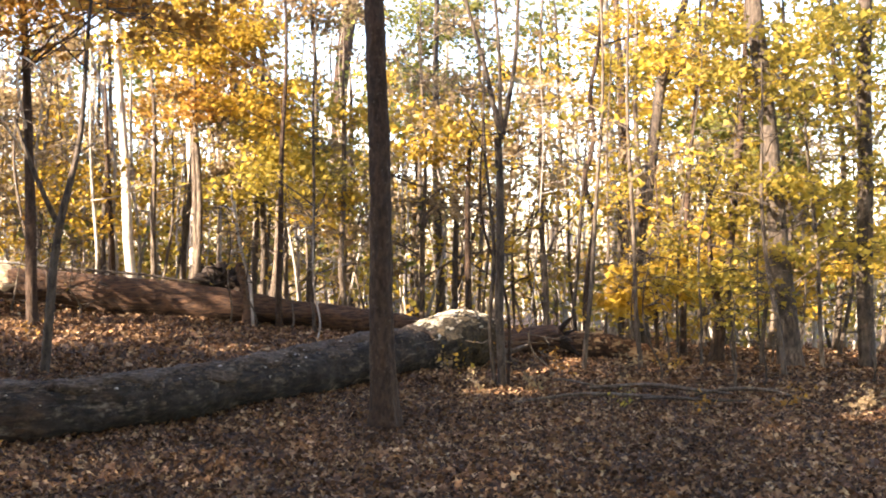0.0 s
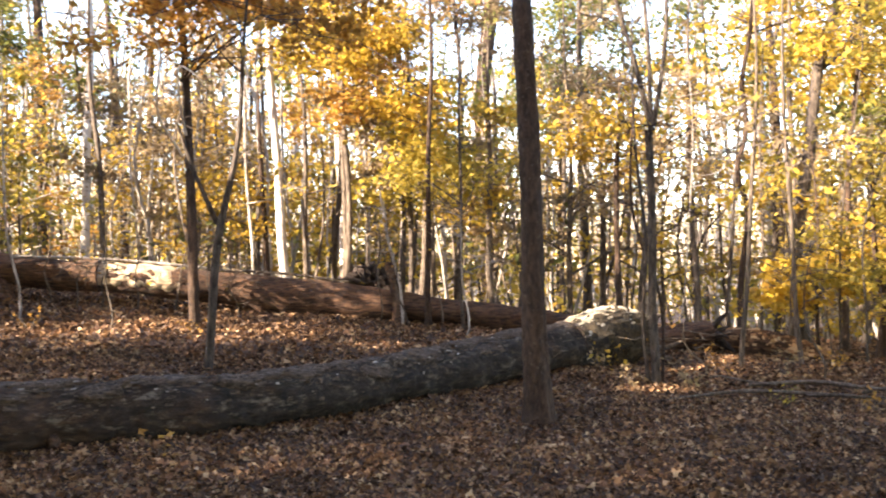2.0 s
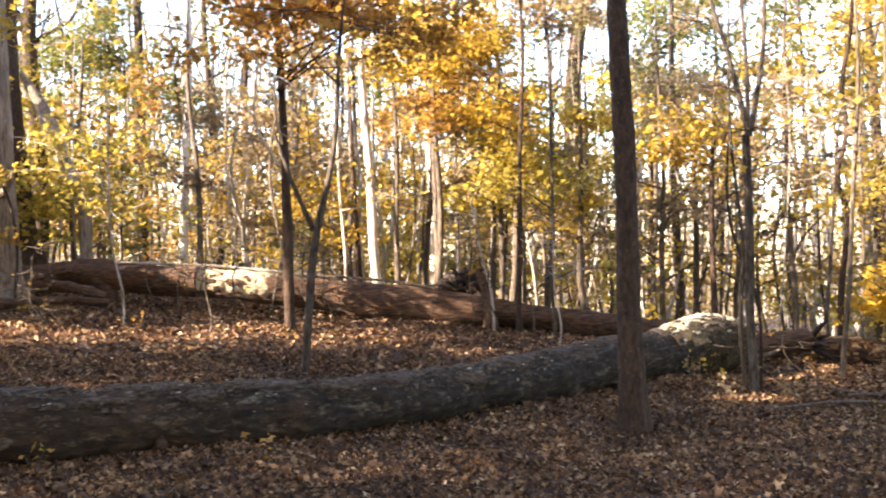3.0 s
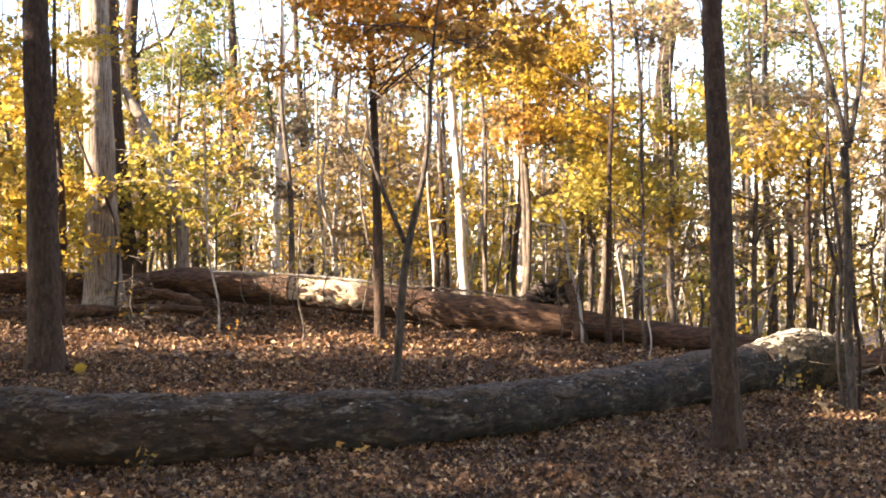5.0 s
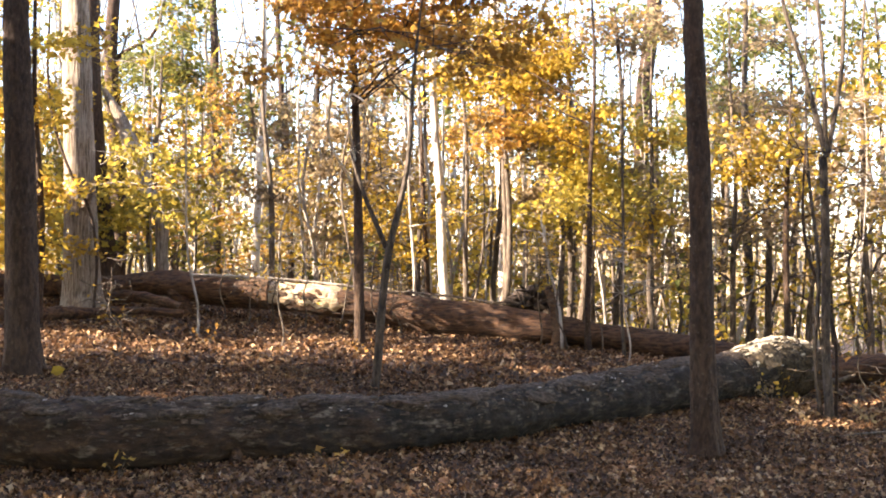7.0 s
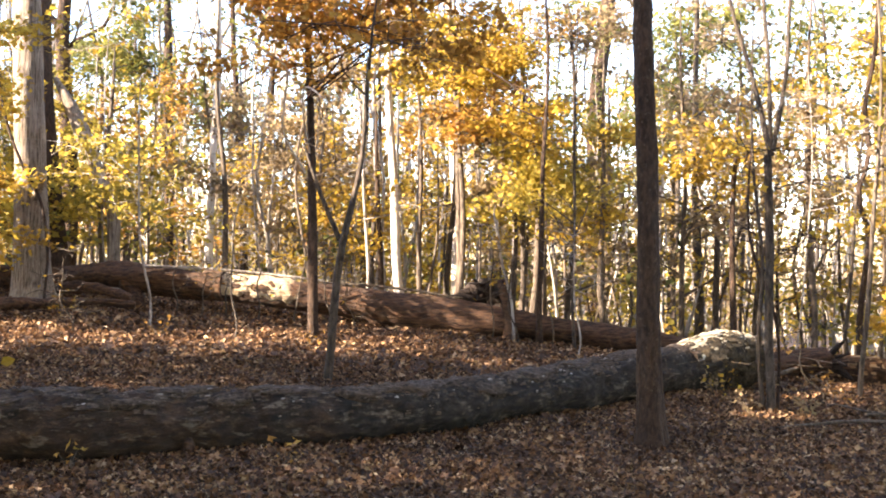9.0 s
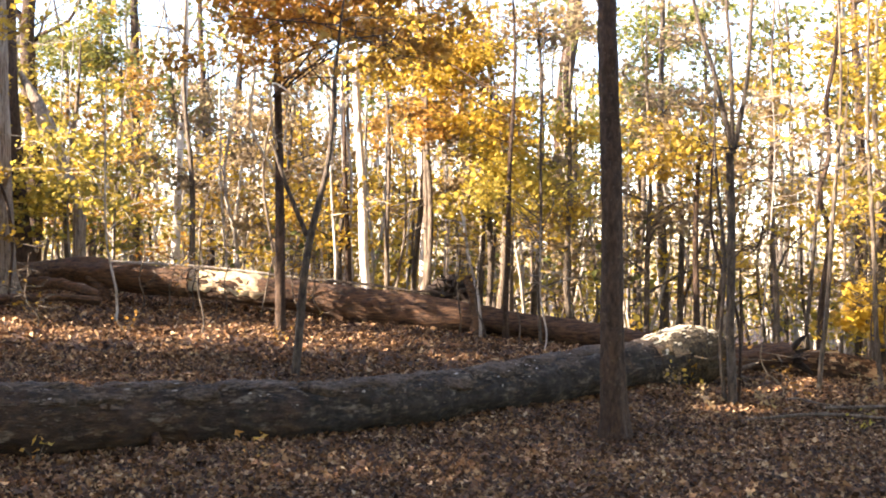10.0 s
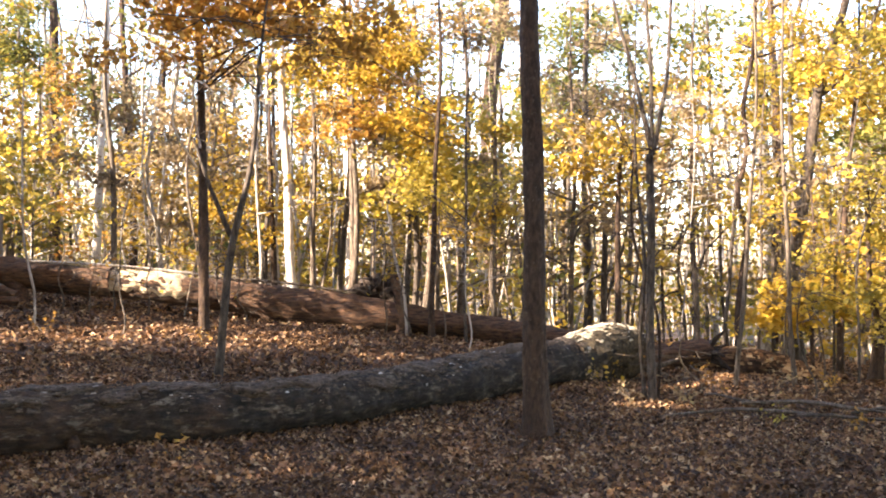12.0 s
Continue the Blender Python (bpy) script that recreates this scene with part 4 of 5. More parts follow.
tree("tree", "grey tree with yellow-green leaves", TRUNK, [(5.70, 14.52, -0.03, 0.110), (5.70, 14.52, 2.47, 0.105), (5.67, 14.53, 5.06, 0.093)], BARK_GREY, 12, 8, 0.5, 2.2, LIME, 2500, seed=45, dense=336,
     sprays=[(5.24, 14.38, 4.24), (5.37, 14.33, 4.70), (5.64, 14.23, 3.83), (5.23, 14.38, 3.08), (5.57, 14.25, 2.68), (5.09, 14.43, 2.31), (5.37, 14.33, 1.53), (5.70, 14.20, 1.76)])
tree("sapling", "short forked dark stem with yellow-green leaves", TRUNK, [(3.69, 14.83, -0.03, 0.099), (3.78, 14.80, 0.81, 0.074), (3.88, 14.78, 1.69, 0.058)], BARK_DARK, 6, 0, crown=LIME, dense=300, seed=46,
     arms=[[(3.76, 14.8, 0.6, 0.05), (3.62, 14.8, 1.3, 0.04), (3.55, 14.8, 2.6, 0.02)]],
     sprays=[(3.21, 14.66, 1.69), (3.50, 14.59, 1.29), (3.05, 14.69, 1.06), (3.72, 14.53, 0.83), (3.87, 14.50, 2.70), (3.51, 14.59, 2.40), (3.80, 14.51, 1.92)])
tree("young_tree", "slender young tree with bright golden leaves", TRUNK, [(-2.71, 16.19, 0.42, 0.049), (-2.69, 16.20, 3.15, 0.036)], BARK_DARK, 7, 0, crown=GOLD, seed=50,
     sprays=[(-4.56, 16.33, 5.17), (-3.93, 16.49, 5.07), (-3.40, 16.60, 4.96), (-3.57, 16.56, 5.43), (-3.13, 16.65, 5.23), (-3.40, 16.60, 3.95), (-2.87, 16.69, 3.66), (-2.60, 16.73, 4.11), (-4.12, 16.44, 4.61)])
tree("young_tree", "slender young tree with tan leaves", TRUNK, [(-5.25, 18.2, 0.70, 0.05), (-5.3, 18.2, 3.43, 0.036)], TWIG, 6.5, 0, crown=TAN, seed=51, dense=576,
     sprays=[(-4.18, 18.48, 4.04), (-3.39, 18.63, 3.61), (-4.98, 18.29, 4.4), (-3.9, 18.5, 3.0)])
tree("young_tree", "thin sapling with yellow-green leaves", TRUNK, [(-7.69, 12.9, 0.68, 0.02), (-7.62, 12.9, 0.95, 0.018), (-7.74, 12.86, 1.9, 0.017), (-7.76, 12.8, 3.00, 0.014)], BARK_PALE, 4.2, 0, crown=LIME, seed=52, dense=260, fan=0.5,
     sprays=[(-8.73, 13.43, 3.34), (-8.39, 13.64, 3.10), (-8.10, 13.81, 2.85), (-9.00, 13.25, 3.17), (-8.52, 13.56, 2.42), (-8.03, 13.85, 2.26), (-8.87, 13.34, 2.84)])
tree("young_tree", "young tree with golden leaves beside a stout trunk", TRUNK, [(-9.40, 11.74, 0.83, 0.065), (-9.44, 11.71, 3.33, 0.041)], BARK_DARK, 6, 0, crown=GOLD, seed=53,
     sprays=[(-9.85, 11.37, 4.59), (-9.79, 11.42, 3.69), (-9.84, 11.38, 2.71), (-9.41, 11.73, 3.72), (-9.35, 11.78, 2.72), (-9.84, 11.38, 1.81), (-9.33, 11.79, 4.80), (-9.35, 11.78, 1.96)])
tree("young_tree", "slender young tree with tan leaves", TRUNK, [(-8.97, 17.87, 1.06, 0.062), (-9.06, 17.83, 4.06, 0.043)], TWIG, 7, 0, crown=TAN, seed=54,
     sprays=[(-9.35, 17.68, 4.16), (-8.68, 18.01, 4.07), (-8.09, 18.27, 3.53), (-9.06, 17.83, 3.20), (-7.90, 18.36, 4.29), (-9.53, 17.59, 3.52)])
tree("young_tree", "slender young tree with golden leaves", TRUNK, [(-6.19, 18.98, 0.84, 0.062), (-6.33, 18.94, 3.00, 0.043)], BARK_DARK, 5, 0, crown=GOLD, seed=55, dense=352,
     sprays=[(-7.20, 18.63, 2.46), (-6.48, 18.89, 2.67), (-6.38, 18.92, 2.02), (-7.09, 18.67, 3.00)])
tree("young_tree", "thin dark sapling with golden leaves", TRUNK, [(0.23, 14.40, 0.10, 0.054), (0.20, 14.40, 2.51, 0.035)], BARK_DARK, 4, 0, crown=GOLD, seed=56,
     sprays=[(-0.11, 14.40, 3.12), (0.03, 14.40, 2.82), (-0.33, 14.40, 2.90), (0.10, 14.40, 3.19)], dense=352)
tree("young_tree", "slender young tree with golden leaves", TRUNK, [(-1.84, 17.83, 0.39, 0.056), (-1.91, 17.82, 3.28, 0.039)], TWIG, 5.5, 0, crown=GOLD, seed=57, dense=320,
     sprays=[(-1.72, 17.84, 3.90), (-1.49, 17.86, 3.84), (-1.92, 17.82, 2.52), (-2.48, 17.76, 2.14)])
tree("tree", "slim grey tree with sparse green leaves", TRUNK, [(-0.33, 23.90, 0.22, 0.119), (-0.41, 23.90, 5.06, 0.078)], BARK_GREY, 10, 0, crown=GREEN, seed=58, dense=208, fan=0.8,
     sprays=[(-0.76, 23.90, 5.71), (-0.27, 23.90, 6.80), (0.42, 23.90, 5.64), (1.67, 23.83, 4.95), (1.76, 23.82, 3.37), (-0.77, 23.90, 4.83), (-0.99, 23.89, 6.85)])
tree("young_tree", "slender young tree with green leaves", TRUNK, [(3.58, 16.40, -0.06, 0.054), (3.71, 16.37, 2.86, 0.041)], BARK_DARK, 6, 0, crown=GREEN, seed=59,
     sprays=[(3.81, 16.57, 3.59), (4.31, 16.45, 3.49), (4.64, 16.36, 3.03), (4.96, 16.26, 3.29), (3.97, 16.53, 3.14)])
tree("young_tree", "slender young tree with tan leaves", TRUNK, [(1.73, 19.93, -0.07, 0.065), (1.68, 19.93, 3.16, 0.049)], TWIG, 7, 0, crown=TAN, seed=60, dense=352,
     sprays=[(1.68, 19.93, 4.45), (2.10, 19.89, 3.91), (1.35, 19.96, 3.59), (1.89, 19.91, 2.83), (1.35, 19.96, 4.67)])


tree("young_tree", "thin young tree with bright broad golden leaves", TRUNK, [(3.04, 15.65, -0.05, 0.03), (3.01, 15.65, 1.59, 0.024), (2.92, 15.65, 3.0, 0.012)], BARK_DARK, None, 0, crown=GOLD, size=0.13, seed=64, dense=120, fan=0.24, segs=9, step=0.15,
     sprays=[(2.63, 15.35, 0.97), (2.37, 15.35, 0.83), (2.83, 15.35, 0.71), (3.02, 15.35, 1.18), (3.37, 15.35, 0.86), (3.49, 15.35, 1.31), (2.51, 15.35, 1.22), (3.68, 15.35, 1.71)])
tree("sapling", "thin dark stem leaning beside a forked young tree", TRUNK, [(0.47, 11.72, 0.05, 0.024), (0.44, 11.72, 0.7, 0.024), (0.47, 11.74, 1.6, 0.022), (0.38, 11.78, 2.7, 0.016)], BARK_GREY, 4.6, 4, 0.5, 0.9, TAN, 120, seed=62, segs=10, step=0.12, spread=0.3)
tree("sapling", "thin dark stem leaning beside a forked young tree", TRUNK, [(0.60, 11.75, 0.05, 0.018), (0.62, 11.75, 0.9, 0.018), (0.38, 11.92, 1.9, 0.018), (0.36, 11.95, 3.0, 0.01)], BARK_DARK, None, 3, 0.5, 0.7, GOLD, 80, seed=63, segs=9, step=0.12, spread=0.3)


def saplings():
    rng = np.random.default_rng(31)
    for k, (x, y, h) in enumerate([(-6.19, 12.43, 1.5), (-8.2, 14.6, 1.2), (-7.74, 14.5, 1.0), (-7.45, 14.75, 0.9), (-6.98, 14.95, 1.3), (-6.5, 15.2, 1.5), (-5.95, 15.35, 1.1), (-5.6, 15.5, 1.0), (-3.45, 15.9, 1.8), (-3.0, 15.7, 1.4), (-1.95, 14.62, 1.9), (-2.5, 15.9, 2.2), (-8.05, 11.58, 1.0), (2.33, 12.05, 1.5), (3.11, 11.76, 1.2), (3.46, 11.89, 1.7), (2.5, 14.2, 1.6), (3.0, 14.9, 2.4), (5.0, 12.6, 1.2), (4.6, 15.3, 2.6), (1.1, 12.6, 0.9)]):
        z = float(ground(x, y))
        dx, dy = rng.normal(0, 0.12, 2)
        tree("sapling", "thin bare sapling rising from leaf litter", TRUNK, [(x, y, z, 0.015), (x + 0.05, y, z + 0.12, 0.013), (x + dx * 0.6 - 0.04, y + dy, z + h * 0.4, 0.012), (x + dx, y + dy, z + h * 0.7, 0.009), (x + dx * 0.4, y + dy, z + h, 0.005)], BARK_PALE if k == 10 else BARK_GREY if k % 3 == 0 else TWIG, None, 3, 0.6, 0.4,
             [GOLD, TAN, RUST][k % 3], 6, 0.07, segs=7, step=0.12, seed=700 + k, spread=0.2, thick=0.1, flare=0.1, group="thin saplings")


saplings()

def seedlings():
    rng = np.random.default_rng(41)
    rows = [(-4.35, 6.1, 0.16, RUST, 10, "orange"), (-3.1, 6.9, 0.14, RUST, 10, "orange"), (0.3, 11.1, 0.22, TAN, 30, "tan"), (0.15, 11.8, 0.2, GOLD, 14, "yellow"), (-0.05, 12.1, 0.2, TAN, 20, "tan"),
            (0.9, 11.5, 0.3, TAN, 50, "tan"), (3.6, 9.5, 0.24, TAN, 100, "pale tan"), (3.3, 10.3, 0.2, RUST, 40, "orange"), (1.6, 10.1, 0.2, LIME, 16, "green"), (2.4, 9.9, 0.18, RUST, 20, "orange"), (-7.0, 12.0, 0.25, RUST, 20, "orange"), (-9.0, 12.9, 0.3, RUST, 40, "orange"), (-5.2, 12.6, 0.2, RUST, 20, "orange"), (1.4, 13.2, 0.3, RUST, 40, "orange"), (2.0, 12.6, 0.3, TAN, 40, "tan"), (2.7, 13.2, 0.25, RUST, 40, "orange")]
    for k, (x, y, h, mat, n, word) in enumerate(rows):
        z = float(ground(x, y))
        ob = thing("seedling", (x, y, z), f"small woody seedling with {word} leaves on the litter", "plant", "seedlings")
        at = []
        for q in range(5):
            a = rng.uniform(0, 6.3)
            e = np.array([x + math.cos(a) * h * 0.8, y + math.sin(a) * h * 0.8, z + h * rng.uniform(0.5, 1.1)])
            part("stem", join_tube(tube([(x, y, z - 0.02, 0.005), (*((np.array([x, y, z]) + e) / 2 + [0, 0, h * 0.15]), 0.004), (*e, 0.002)], 5, 0.08, 0, q)), TWIG, ob)
            u = rng.uniform(0.3, 1.05, (max(2, n // 5), 1))
            at.append(np.array([x, y, z]) + (e - [x, y, z]) * u + rng.normal(0, 0.05, (len(u), 3)) + [0, 0, 0.05])
        part("leaves", leaves(np.concatenate(at), 0.055, rng, 0.15, 0.8, maple=True), mat, ob, smooth=False)


seedlings()


def vine():
    rng = np.random.default_rng(43)
    ob = thing("vine", (-0.05, 13.0, 0.3), "thin vine with yellow leaves hanging on the log's butt", "plant")
    at = []
    for q in range(4):
        o = np.array([-0.5 + 0.12 * q, 12.6 + 0.22 * q, 0.36])
        side = np.array([0.88, -0.46, 0.0])
        e = o + side * 0.4 + [0, 0, -0.2 - rng.uniform(0, 0.12)]
        part("stem", join_tube(tube([(*(o + [0, 0, 0.31]), 0.007), (*(o + side * 0.26 + [0, 0, 0.22]), 0.007), (*(o + side * 0.36), 0.006), (*e, 0.004)], 5, 0.06, 0, q, wobble=0.05)), BARK_DARK, ob)
        at.append(o + side * 0.4 + rng.normal(0, 1, (6, 3)) * [0.05, 0.04, 0.1] + [0, 0, -0.05])
    part("leaves", leaves(np.concatenate(at), 0.062, rng, 0.2, 0.7, True), GOLD, ob, smooth=False)


vine()

bright = part("fallen_leaf", leaves(np.array([[-7.0, 8.98, float(ground(-7.0, 8.98)) + 0.08]]), np.array([0.15]), np.random.default_rng(3), 0.1, 0.95, True), GOLD, None, smooth=False)
tagged(bright, "single bright yellow leaf lying on brown litter", "leaf")
pole("pale dead branch caught in the crown of a young tree", [(-6.15, 12.3, 4.62, 0.006), (-5.8, 12.5, 4.4, 0.012), (-5.56, 12.65, 4.22, 0.014), (-5.6, 12.75, 3.91, 0.015), (-5.72, 13.0, 3.5, 0.016), (-5.62, 13.6, 2.9, 0.02)], BARK_WHITE, "dead_branch")
pole("pale dead branch caught in the crown of a young tree", [(-4.95, 12.6, 3.70, 0.006), (-5.2, 12.7, 3.9, 0.012), (-5.4, 12.9, 3.98, 0.013), (-5.52, 13.2, 3.6, 0.015), (-5.6, 13.62, 3.2, 0.018)], BARK_WHITE, "dead_branch")

def leafy_trees():
    """Slim trees whose foliage closes the gaps between the trunks."""
    words = {GOLD.name: "golden", LIME.name: "yellow-green", RUST.name: "rust-brown", TAN.name: "tan", GREEN.name: "sparse green"}
    rows = [(-3.47, 18.62, 5.67, 1.03, 0.82, RUST, 12), (-3.2, 18.15, 3.52, 0.95, 1.35, LIME, 14), (-12.15, 25.2, 4.86, 1.59, 2.04, TAN, 20), (-9.46, 27.4, 4.85, 1.73, 2.27, RUST, 24),
            (-13.6, 21.9, 3.4, 1.6, 1.2, LIME, 9), (-14.03, 23.08, 6.70, 1.61, 1.39, GREEN, 9), (-12.12, 14.69, 4.05, 0.87, 2.31, GOLD, 16), (-2.24, 21.81, 3.68, 0.65, 1.78, LIME, 8)]
    rows += [(-0.03, 20.90, 3.52, 1.08, 1.70, TAN, 14), (0.62, 26.89, 6.49, 2.03, 1.82, GREEN, 12), (3.41, 19.71, 4.47, 0.81, 1.89, LIME, 10), (5.37, 17.18, 4.78, 1.79, 0.97, GOLD, 12),
             (5.52, 17.66, 2.73, 1.84, 1.25, LIME, 14), (5.44, 18.21, 1.25, 2.15, 0.9, GOLD, 12), (-6.2, 30.5, 5.0, 1.8, 2.6, TAN, 20), (-1.2, 29.5, 4.5, 2.2, 2.6, GOLD, 18), (-17.5, 24.5, 5.0, 2.2, 2.4, LIME, 16),
             (4.6, 19.5, 5.0, 1.6, 1.3, GOLD, 13), (6.6, 18.2, 5.2, 1.5, 1.3, LIME, 14), (-4.4, 17.6, 5.3, 1.2, 0.6, GOLD, 13), (-2.75, 19.8, 5.9, 1.0, 0.8, TAN, 9), (-4.9, 18.8, 6.0, 0.9, 0.7, GOLD, 10), (-1.0, 27.5, 6.6, 1.5, 1.9, GREEN, 12), (2.6, 27.0, 6.8, 1.6, 1.7, GREEN, 12), (-6.9, 20.5, 6.2, 0.9, 0.7, TAN, 11), (-4.5, 17.7, 4.6, 0.7, 1.0, RUST, 9), (-4.1, 21.2, 5.6, 1.2, 1.2, RUST, 9)]
    for k, (x, y, z, wide, tall, crown, n) in enumerate(rows):
        g = float(ground(x, y))
        r = 0.05 + 0.012 * tall
        far = math.hypot(x, y)
        # grey bark in place of dark, as haze would lift it
        tree("slim_tree", f"slim tree with {words[crown.name]} leaves deep in the wood", TRUNK, [(x, y, g, r), (x + 0.1, y, (g + z) / 2, r * 0.85), (x, y + 0.1, z + tall * 0.6, r * 0.5)], [BARK_GREY, TWIG, BARK_GREY][k % 3], z + tall, 0,
             crown=crown, size=0.095 if far < 24 else 0.12, segs=9, step=0.25, seed=800 + k, dense=240, fan=0.5 if far < 24 else 0.65, sprays=within((x, y, z), (wide, 0.9, tall), n, 900 + k))


leafy_trees()

# ---- understory and the deeper wood ----
def understory():
    rng = np.random.default_rng(77)
    kinds = [(GOLD, "golden"), (LIME, "yellow-green"), (RUST, "rust-coloured"), (TAN, "tan"), (GREEN, "green")]
    for k in range(56):
        side = -22 + 66 * ((k * 0.618) % 1.0)
        ang = radians(side)
        dist = 19.5 + 12 * ((k * 0.755) % 1.0)
        x, y = -math.sin(ang) * dist, math.cos(ang) * dist
        z = float(ground(x, y))
        hgt = rng.uniform(4, 8) if side < 8 else rng.uniform(2.6, 5.2)
        if min(abs(side - b) for b in (17.0, 14.0, 29.4, 27.4, 25.4, 35.0, 5.9)) < 0.9:
            continue
        if -8.5 < side < -3.5 or -9 < side < 3 and k % 2:
            continue
        mix = (0, 0, 1, 3) if side < 0 else (3, 1, 3, 0) if side < 24 else (1, 0, 4, 2)
        crown, word = kinds[mix[k % 4]]
        r = rng.uniform(0.03, 0.065)
        lean = rng.normal(0, 0.09, 2)
        # stems mostly lighter than dark bark, to imitate glare in the background
        tree("young_tree", f"slender young tree with {word} leaves", TRUNK, [(x, y, z, r), (x + lean[0] * 2, y + lean[1] * 2, z + 2.0, r * 0.8), (x + lean[0] * 5, y + lean[1] * 5, z + 4, r * 0.6)],
             [TWIG, BARK_GREY, BARK_GREY, BARK_PALE][k % 4], z + hgt, 12, 0.12, 1.7, crown, 2200, 0.105, segs=8, step=0.4, seed=200 + k, group="young trees in the wood", spread=0.36, thick=0.2)


understory()


def thin_stems():
    """Thin bare stems that stand close together all through the wood."""
    rng = np.random.default_rng(123)
    for k in range(60):
        side = -21 + 55 * ((k * 0.618 + 0.31) % 1.0)
        ang = radians(side)
        dist = (13.5 if side < -6 else 18.2) + 7 * ((k * 0.755) % 1.0)
        x, y = -math.sin(ang) * dist, math.cos(ang) * dist
        if min(abs(side - b) for b in (17.0, 13.9, 29.4, 35.5)) < 0.8:
            continue
        z = float(ground(x, y))
        h = rng.uniform(2.4, 6.0)
        r = rng.uniform(0.016, 0.036)
        lean = rng.normal(0, 0.16, (2, 2))
        pale = k % 3 == 0 and side > -4
        # lighter barks here also stand in for haze over the stems
        tree("sapling", "thin pale bare stem in the wood" if pale else "thin dark bare stem in the wood", TRUNK, [(x, y, z, r), (x + lean[0, 0], y + lean[0, 1], z + h * 0.5, r * 0.8), (x + lean[1, 0] * 1.6, y + lean[1, 1], z + h, r * 0.3)], BARK_PALE if pale else [BARK_GREY, TWIG, TWIG][k % 3], None, 4, 0.45, 0.7,
             [GOLD, TAN, LIME][k % 3], 70, 0.11, segs=7, step=0.2, seed=1300 + k, spread=0.3, thick=0.15, flare=0.1, group="thin stems")


thin_stems()


def deep_wood():
    rng = np.random.default_rng(99)
    woods, at = {"d": [], "p": []}, {"g": [], "l": [], "t": [], "s": []}
    for k in range(300):
        ang = radians(9) + rng.uniform(radians(-37), radians(38))
        dist = 29 + 45 * rng.uniform(0, 1) ** 1.1
        x, y = -math.sin(ang) * dist, math.cos(ang) * dist
        z = float(ground(x, y))
        h = rng.uniform(6, 18)
        r = rng.uniform(0.03, 0.12)
        woods["dppp"[k % 4]] += tube([(x, y, z - 0.2, r), (x + rng.normal(0, 0.4), y, z + h * 0.5, r * 0.8), (x + rng.normal(0, 1.2), y, z + h, r * 0.3)], 6, 0.8, 0.03, k, wobble=0.14)
    for k in range(260):
        # close-set thin stems nearer by
        ang = radians(9) + rng.uniform(radians(-34), radians(36))
        dist = 21 + 17 * rng.uniform(0, 1)
        x, y = -math.sin(ang) * dist, math.cos(ang) * dist
        z = float(ground(x, y))
        h, r = rng.uniform(3, 9), rng.uniform(0.018, 0.05)
        woods["dppp"[k % 4]] += tube([(x, y, z - 0.2, r), (x + rng.normal(0, 0.25), y, z + h * 0.5, r * 0.8), (x + rng.normal(0, 0.6), y, z + h, r * 0.3)], 6, 0.7, 0.03, k, wobble=0.1)
    for k in range(900):
        ang = radians(9) + rng.uniform(radians(-37), radians(38))
        dist = 27 + 38 * rng.uniform(0, 1)
        x, y = -math.sin(ang) * dist, math.cos(ang) * dist
        left = math.degrees(ang) > 12
        if -9 < math.degrees(ang) < 3 and rng.uniform() < 0.55:
            continue
        c = np.array([x, y, float(ground(x, y)) + 0.4 + (7.5 if left else 10) * rng.uniform(0, 1) ** 1.7])
        n = 105
        at["s" if c[2] > 4.5 else "gttlt"[k % 5]].append(c + rng.normal(0, 1, (n, 3)) * [0.55, 0.55, 0.3] * rng.uniform(0.7, 1.5))
    for k in range(200):
        ang = radians(9) + rng.uniform(radians(-37), radians(38))
        dist = 20 + 16 * rng.uniform(0, 1)
        x, y = -math.sin(ang) * dist, math.cos(ang) * dist
        c = np.array([x, y, float(ground(x, y)) + 0.15 + 1.7 * rng.uniform(0, 1)])
        at["lgls"[k % 4]].append(c + rng.normal(0, 1, (45, 3)) * [0.6, 0.6, 0.35])
    hills = []
    for k in range(800):
        ang = radians(9) + rng.uniform(radians(-40), radians(40))
        dist = 62 + 40 * rng.uniform(0, 1)
        x, y = -math.sin(ang) * dist, math.cos(ang) * dist
        hills.append(np.array([x, y, float(ground(x, y)) + 7.5 * rng.uniform(0, 1)]) + rng.normal(0, 1, (75, 3)) * [1.5, 1.5, 0.9])
    tagged(part("far_foliage", leaves(np.concatenate(hills), 0.42, rng, 0.1), HAZE_TAN, None, smooth=False), "tan foliage paled for haze, closing the view far off", "foliage", kind="stuff")
    # haze painted into the far trunks: grey and mostly pale bark
    tagged(part("far_trunks", join_tube(woods["d"]), BARK_GREY, None), "many slim trunks deep in the wood, greyed for haze", "trees", kind="stuff")
    tagged(part("far_trunks", join_tube(woods["p"]), BARK_PALE, None), "many slim trunks deep in the wood, paled for haze", "trees", kind="stuff")
    for key, mat, word in (("g", GOLD, "golden"), ("l", LIME, "yellow-green"), ("t", HAZE_TAN, "haze-paled tan"), ("s", GREEN, "thin green")):
        tagged(part("far_foliage", leaves(np.concatenate(at[key]), 0.17, rng, 0.12), mat, None, smooth=False), f"{word} foliage deep in the wood", "foliage", kind="stuff")


deep_wood()


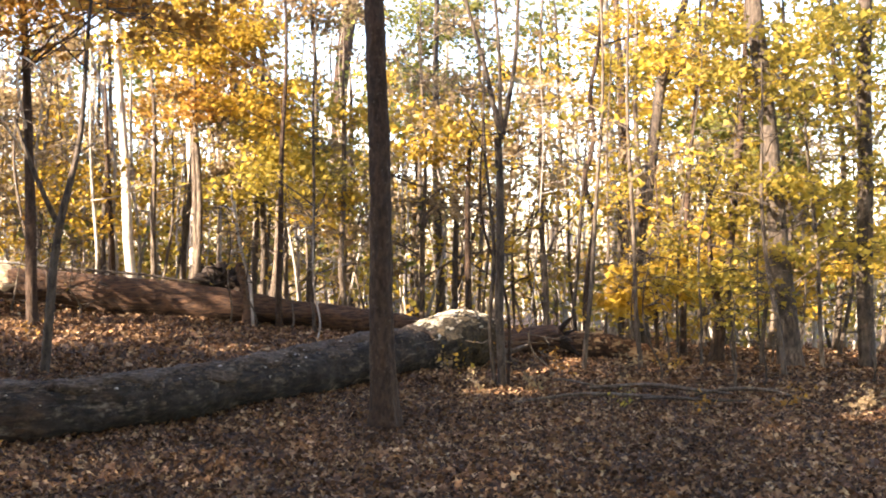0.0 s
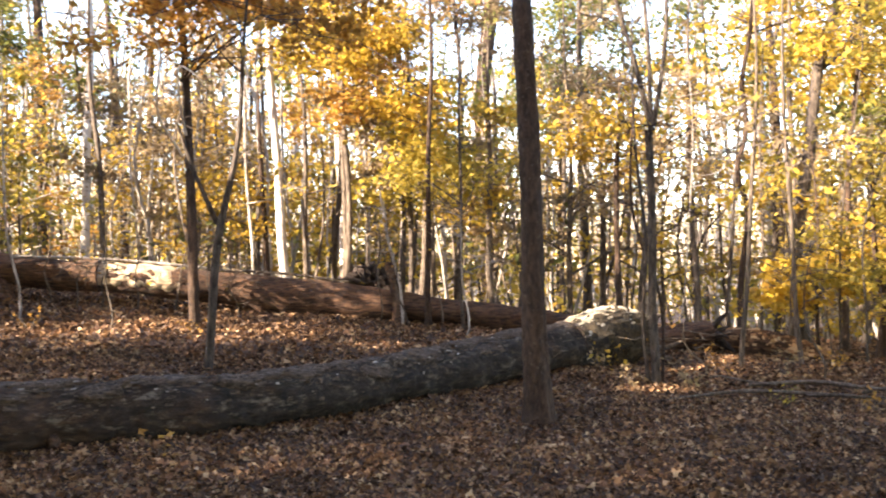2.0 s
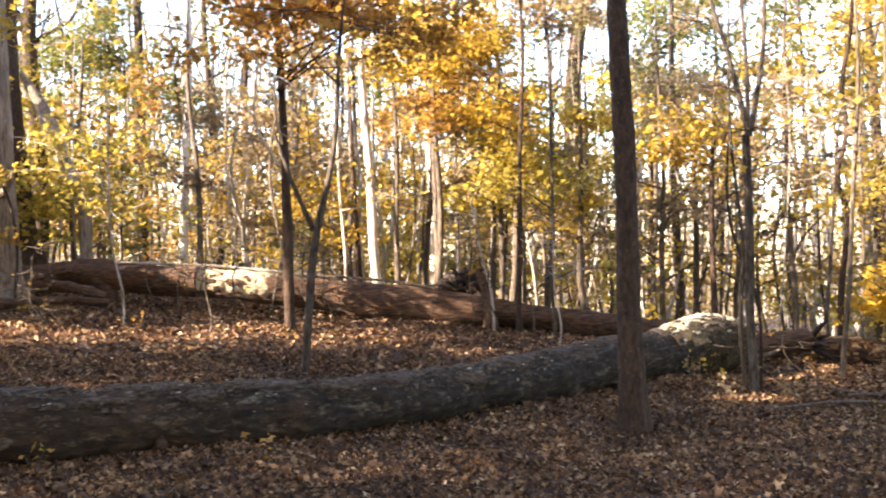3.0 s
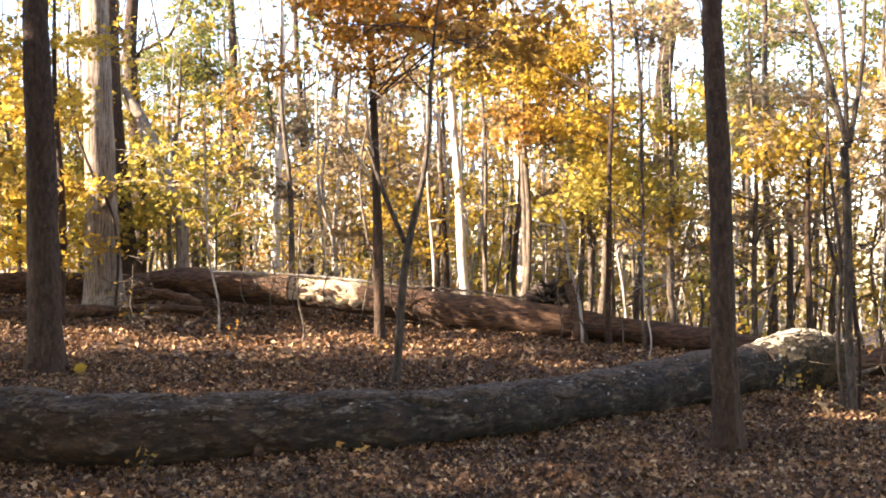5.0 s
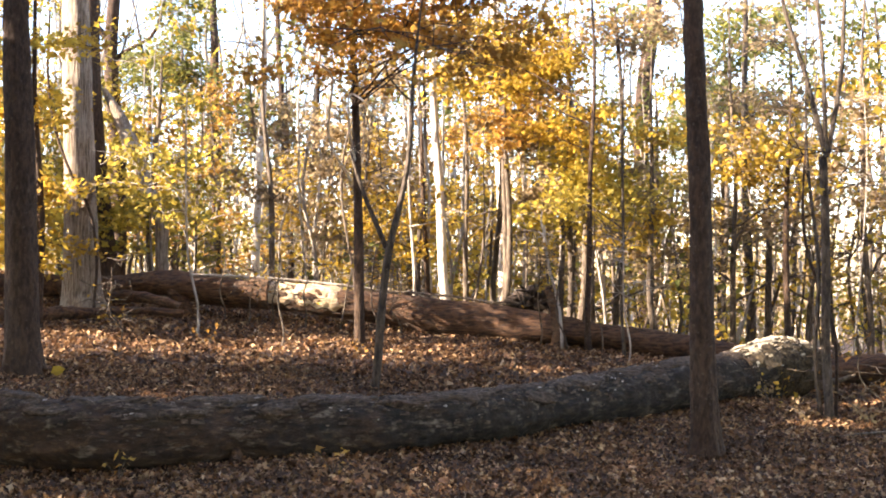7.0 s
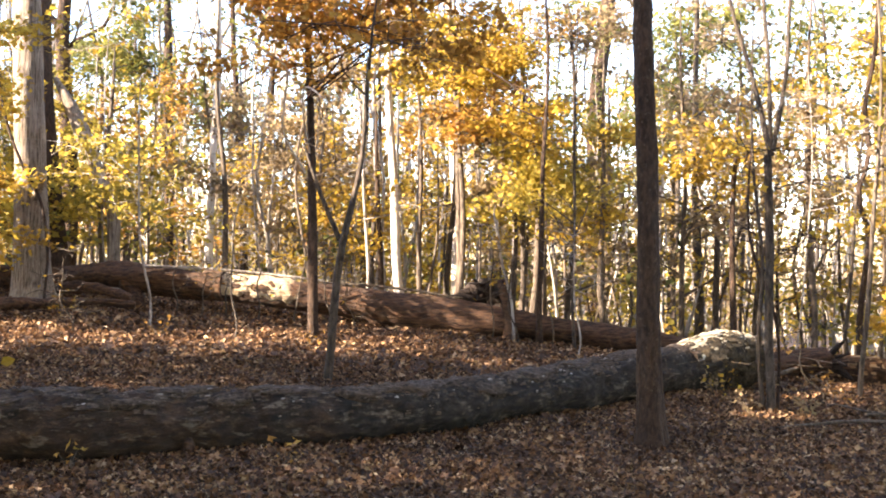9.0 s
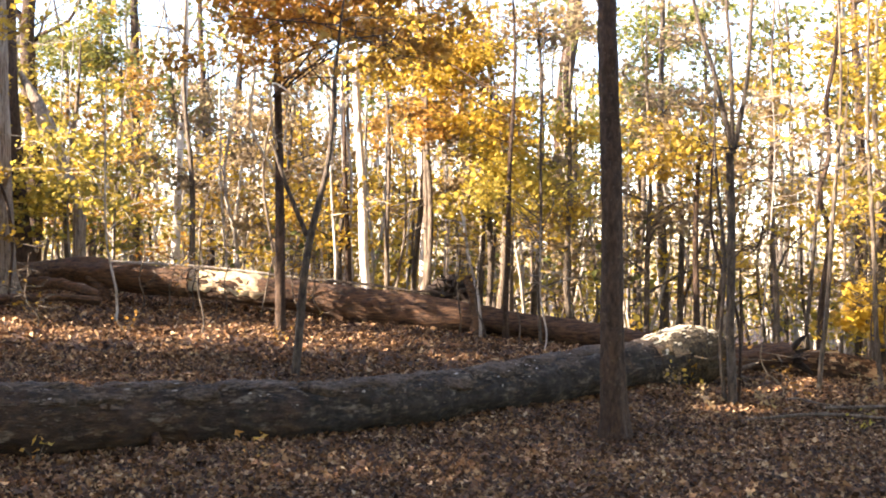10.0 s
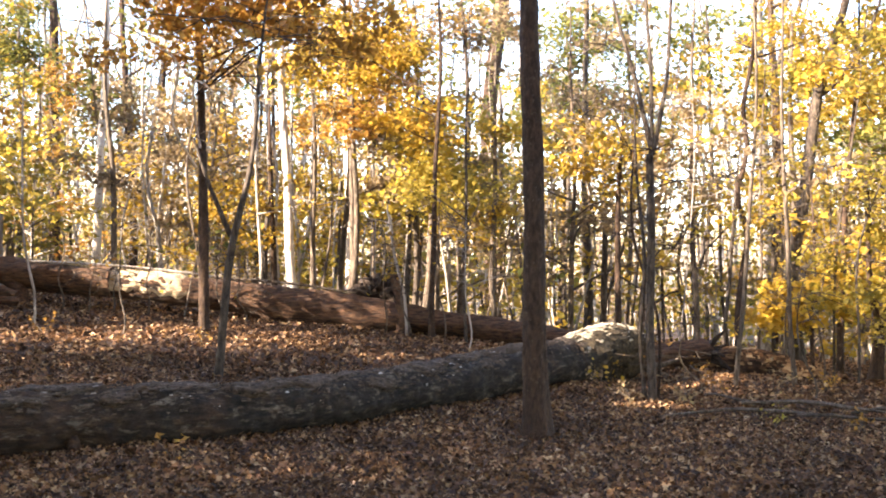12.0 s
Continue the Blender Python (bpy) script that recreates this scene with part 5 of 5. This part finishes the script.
def unseen_shade_trees():
    """Unseen trees added round the camera, placed so that their crowns shade the clearing."""
    rng = np.random.default_rng(55)
    spots = []
    for across in (-6.0, -3.0, 0.0, 3.0, 5.8):
        for along in (6.5, 11.0, 16.0, 21.5):
            along += rng.uniform(-1.2, 1.2)
            p = across + rng.uniform(-0.7, 0.7)
            spots.append((-0.819 * along - 0.574 * p, -0.574 * along + 0.819 * p, 0))
    # added on the sun's way to single logs, trunks and the crest
    spots += [(-15.7, 12.0, 4.4), (-13.9, 7.7, 7.7, 0.70), (-13.9, 4.1, 7.0), (-17.2, 1.9, 8.0), (-10.8, 2.4, 11.0), (-15.5, -0.5, 10.0), (-14.0, 10.9, 2.7), (-13.7, 3.3, 10.2, 0.5), (-13.0, 6.5, 9.6, 0.6), (-14.6, 10.6, 4.3, 0.5), (-12.5, 1.8, 9.4, 0.7)]
    for k in range(14):
        ang = radians(200 + 98 * k / 13)
        dist = 7 + 9 * ((k * 0.618) % 1.0)
        spots.append((-math.sin(ang) * dist, math.cos(ang) * dist, 0))
    for k, spot in enumerate(spots):
        x, y, low = spot[:3]
        bare = spot[3] if len(spot) > 3 else 0.2
        z = float(ground(x, y))
        r = rng.uniform(0.12, 0.22) * (0.5 if low else 1)
        h = low or rng.uniform(12, 16)
        tree("tree", "unseen low bushy tree added for its shade" if 0 < low < 9 else "unseen tall tree with autumn leaves added for its shade", TRUNK, [(x, y, z, r), (x + rng.normal(0, 0.1), y, z + h * 0.3, r * 0.8), (x, y + rng.normal(0, 0.2), z + h * 0.6, r * 0.6)], BARK_GREY, z + h, 18, bare, 1.7 if bare > 0.2 else 2.2 if low else 3.2,
             [GOLD, LIME, RUST][k % 3], 3800, 0.22, segs=8, step=0.6, seed=400 + k, group="surrounding trees", spread=0.5 if low == 2.7 else 0.9, thick=0.2 if low == 2.7 else 0.5)
    at = []
    # unseen ring of leaves, added to hold back low light from behind
    for k in range(800):
        ang = radians(50 + 275 * rng.uniform(0, 1))
        dist = 17 + 12 * rng.uniform(0, 1)
        x, y = -math.sin(ang) * dist, math.cos(ang) * dist
        if x < 0 and -0.574 * x + 0.819 * y > 10:
            continue
        at.append(np.array([x, y, float(ground(x, y)) + 16 * rng.uniform(0, 1)]) + rng.normal(0, 1, (55, 3)) * [1.2, 1.2, 0.7])
    tagged(part("far_foliage", leaves(outside_cuts(np.concatenate(at)), 0.37, rng, 0.2), LIME, None, smooth=False), "unseen ring of autumn foliage added to cut low light", "foliage", kind="stuff")


unseen_shade_trees()
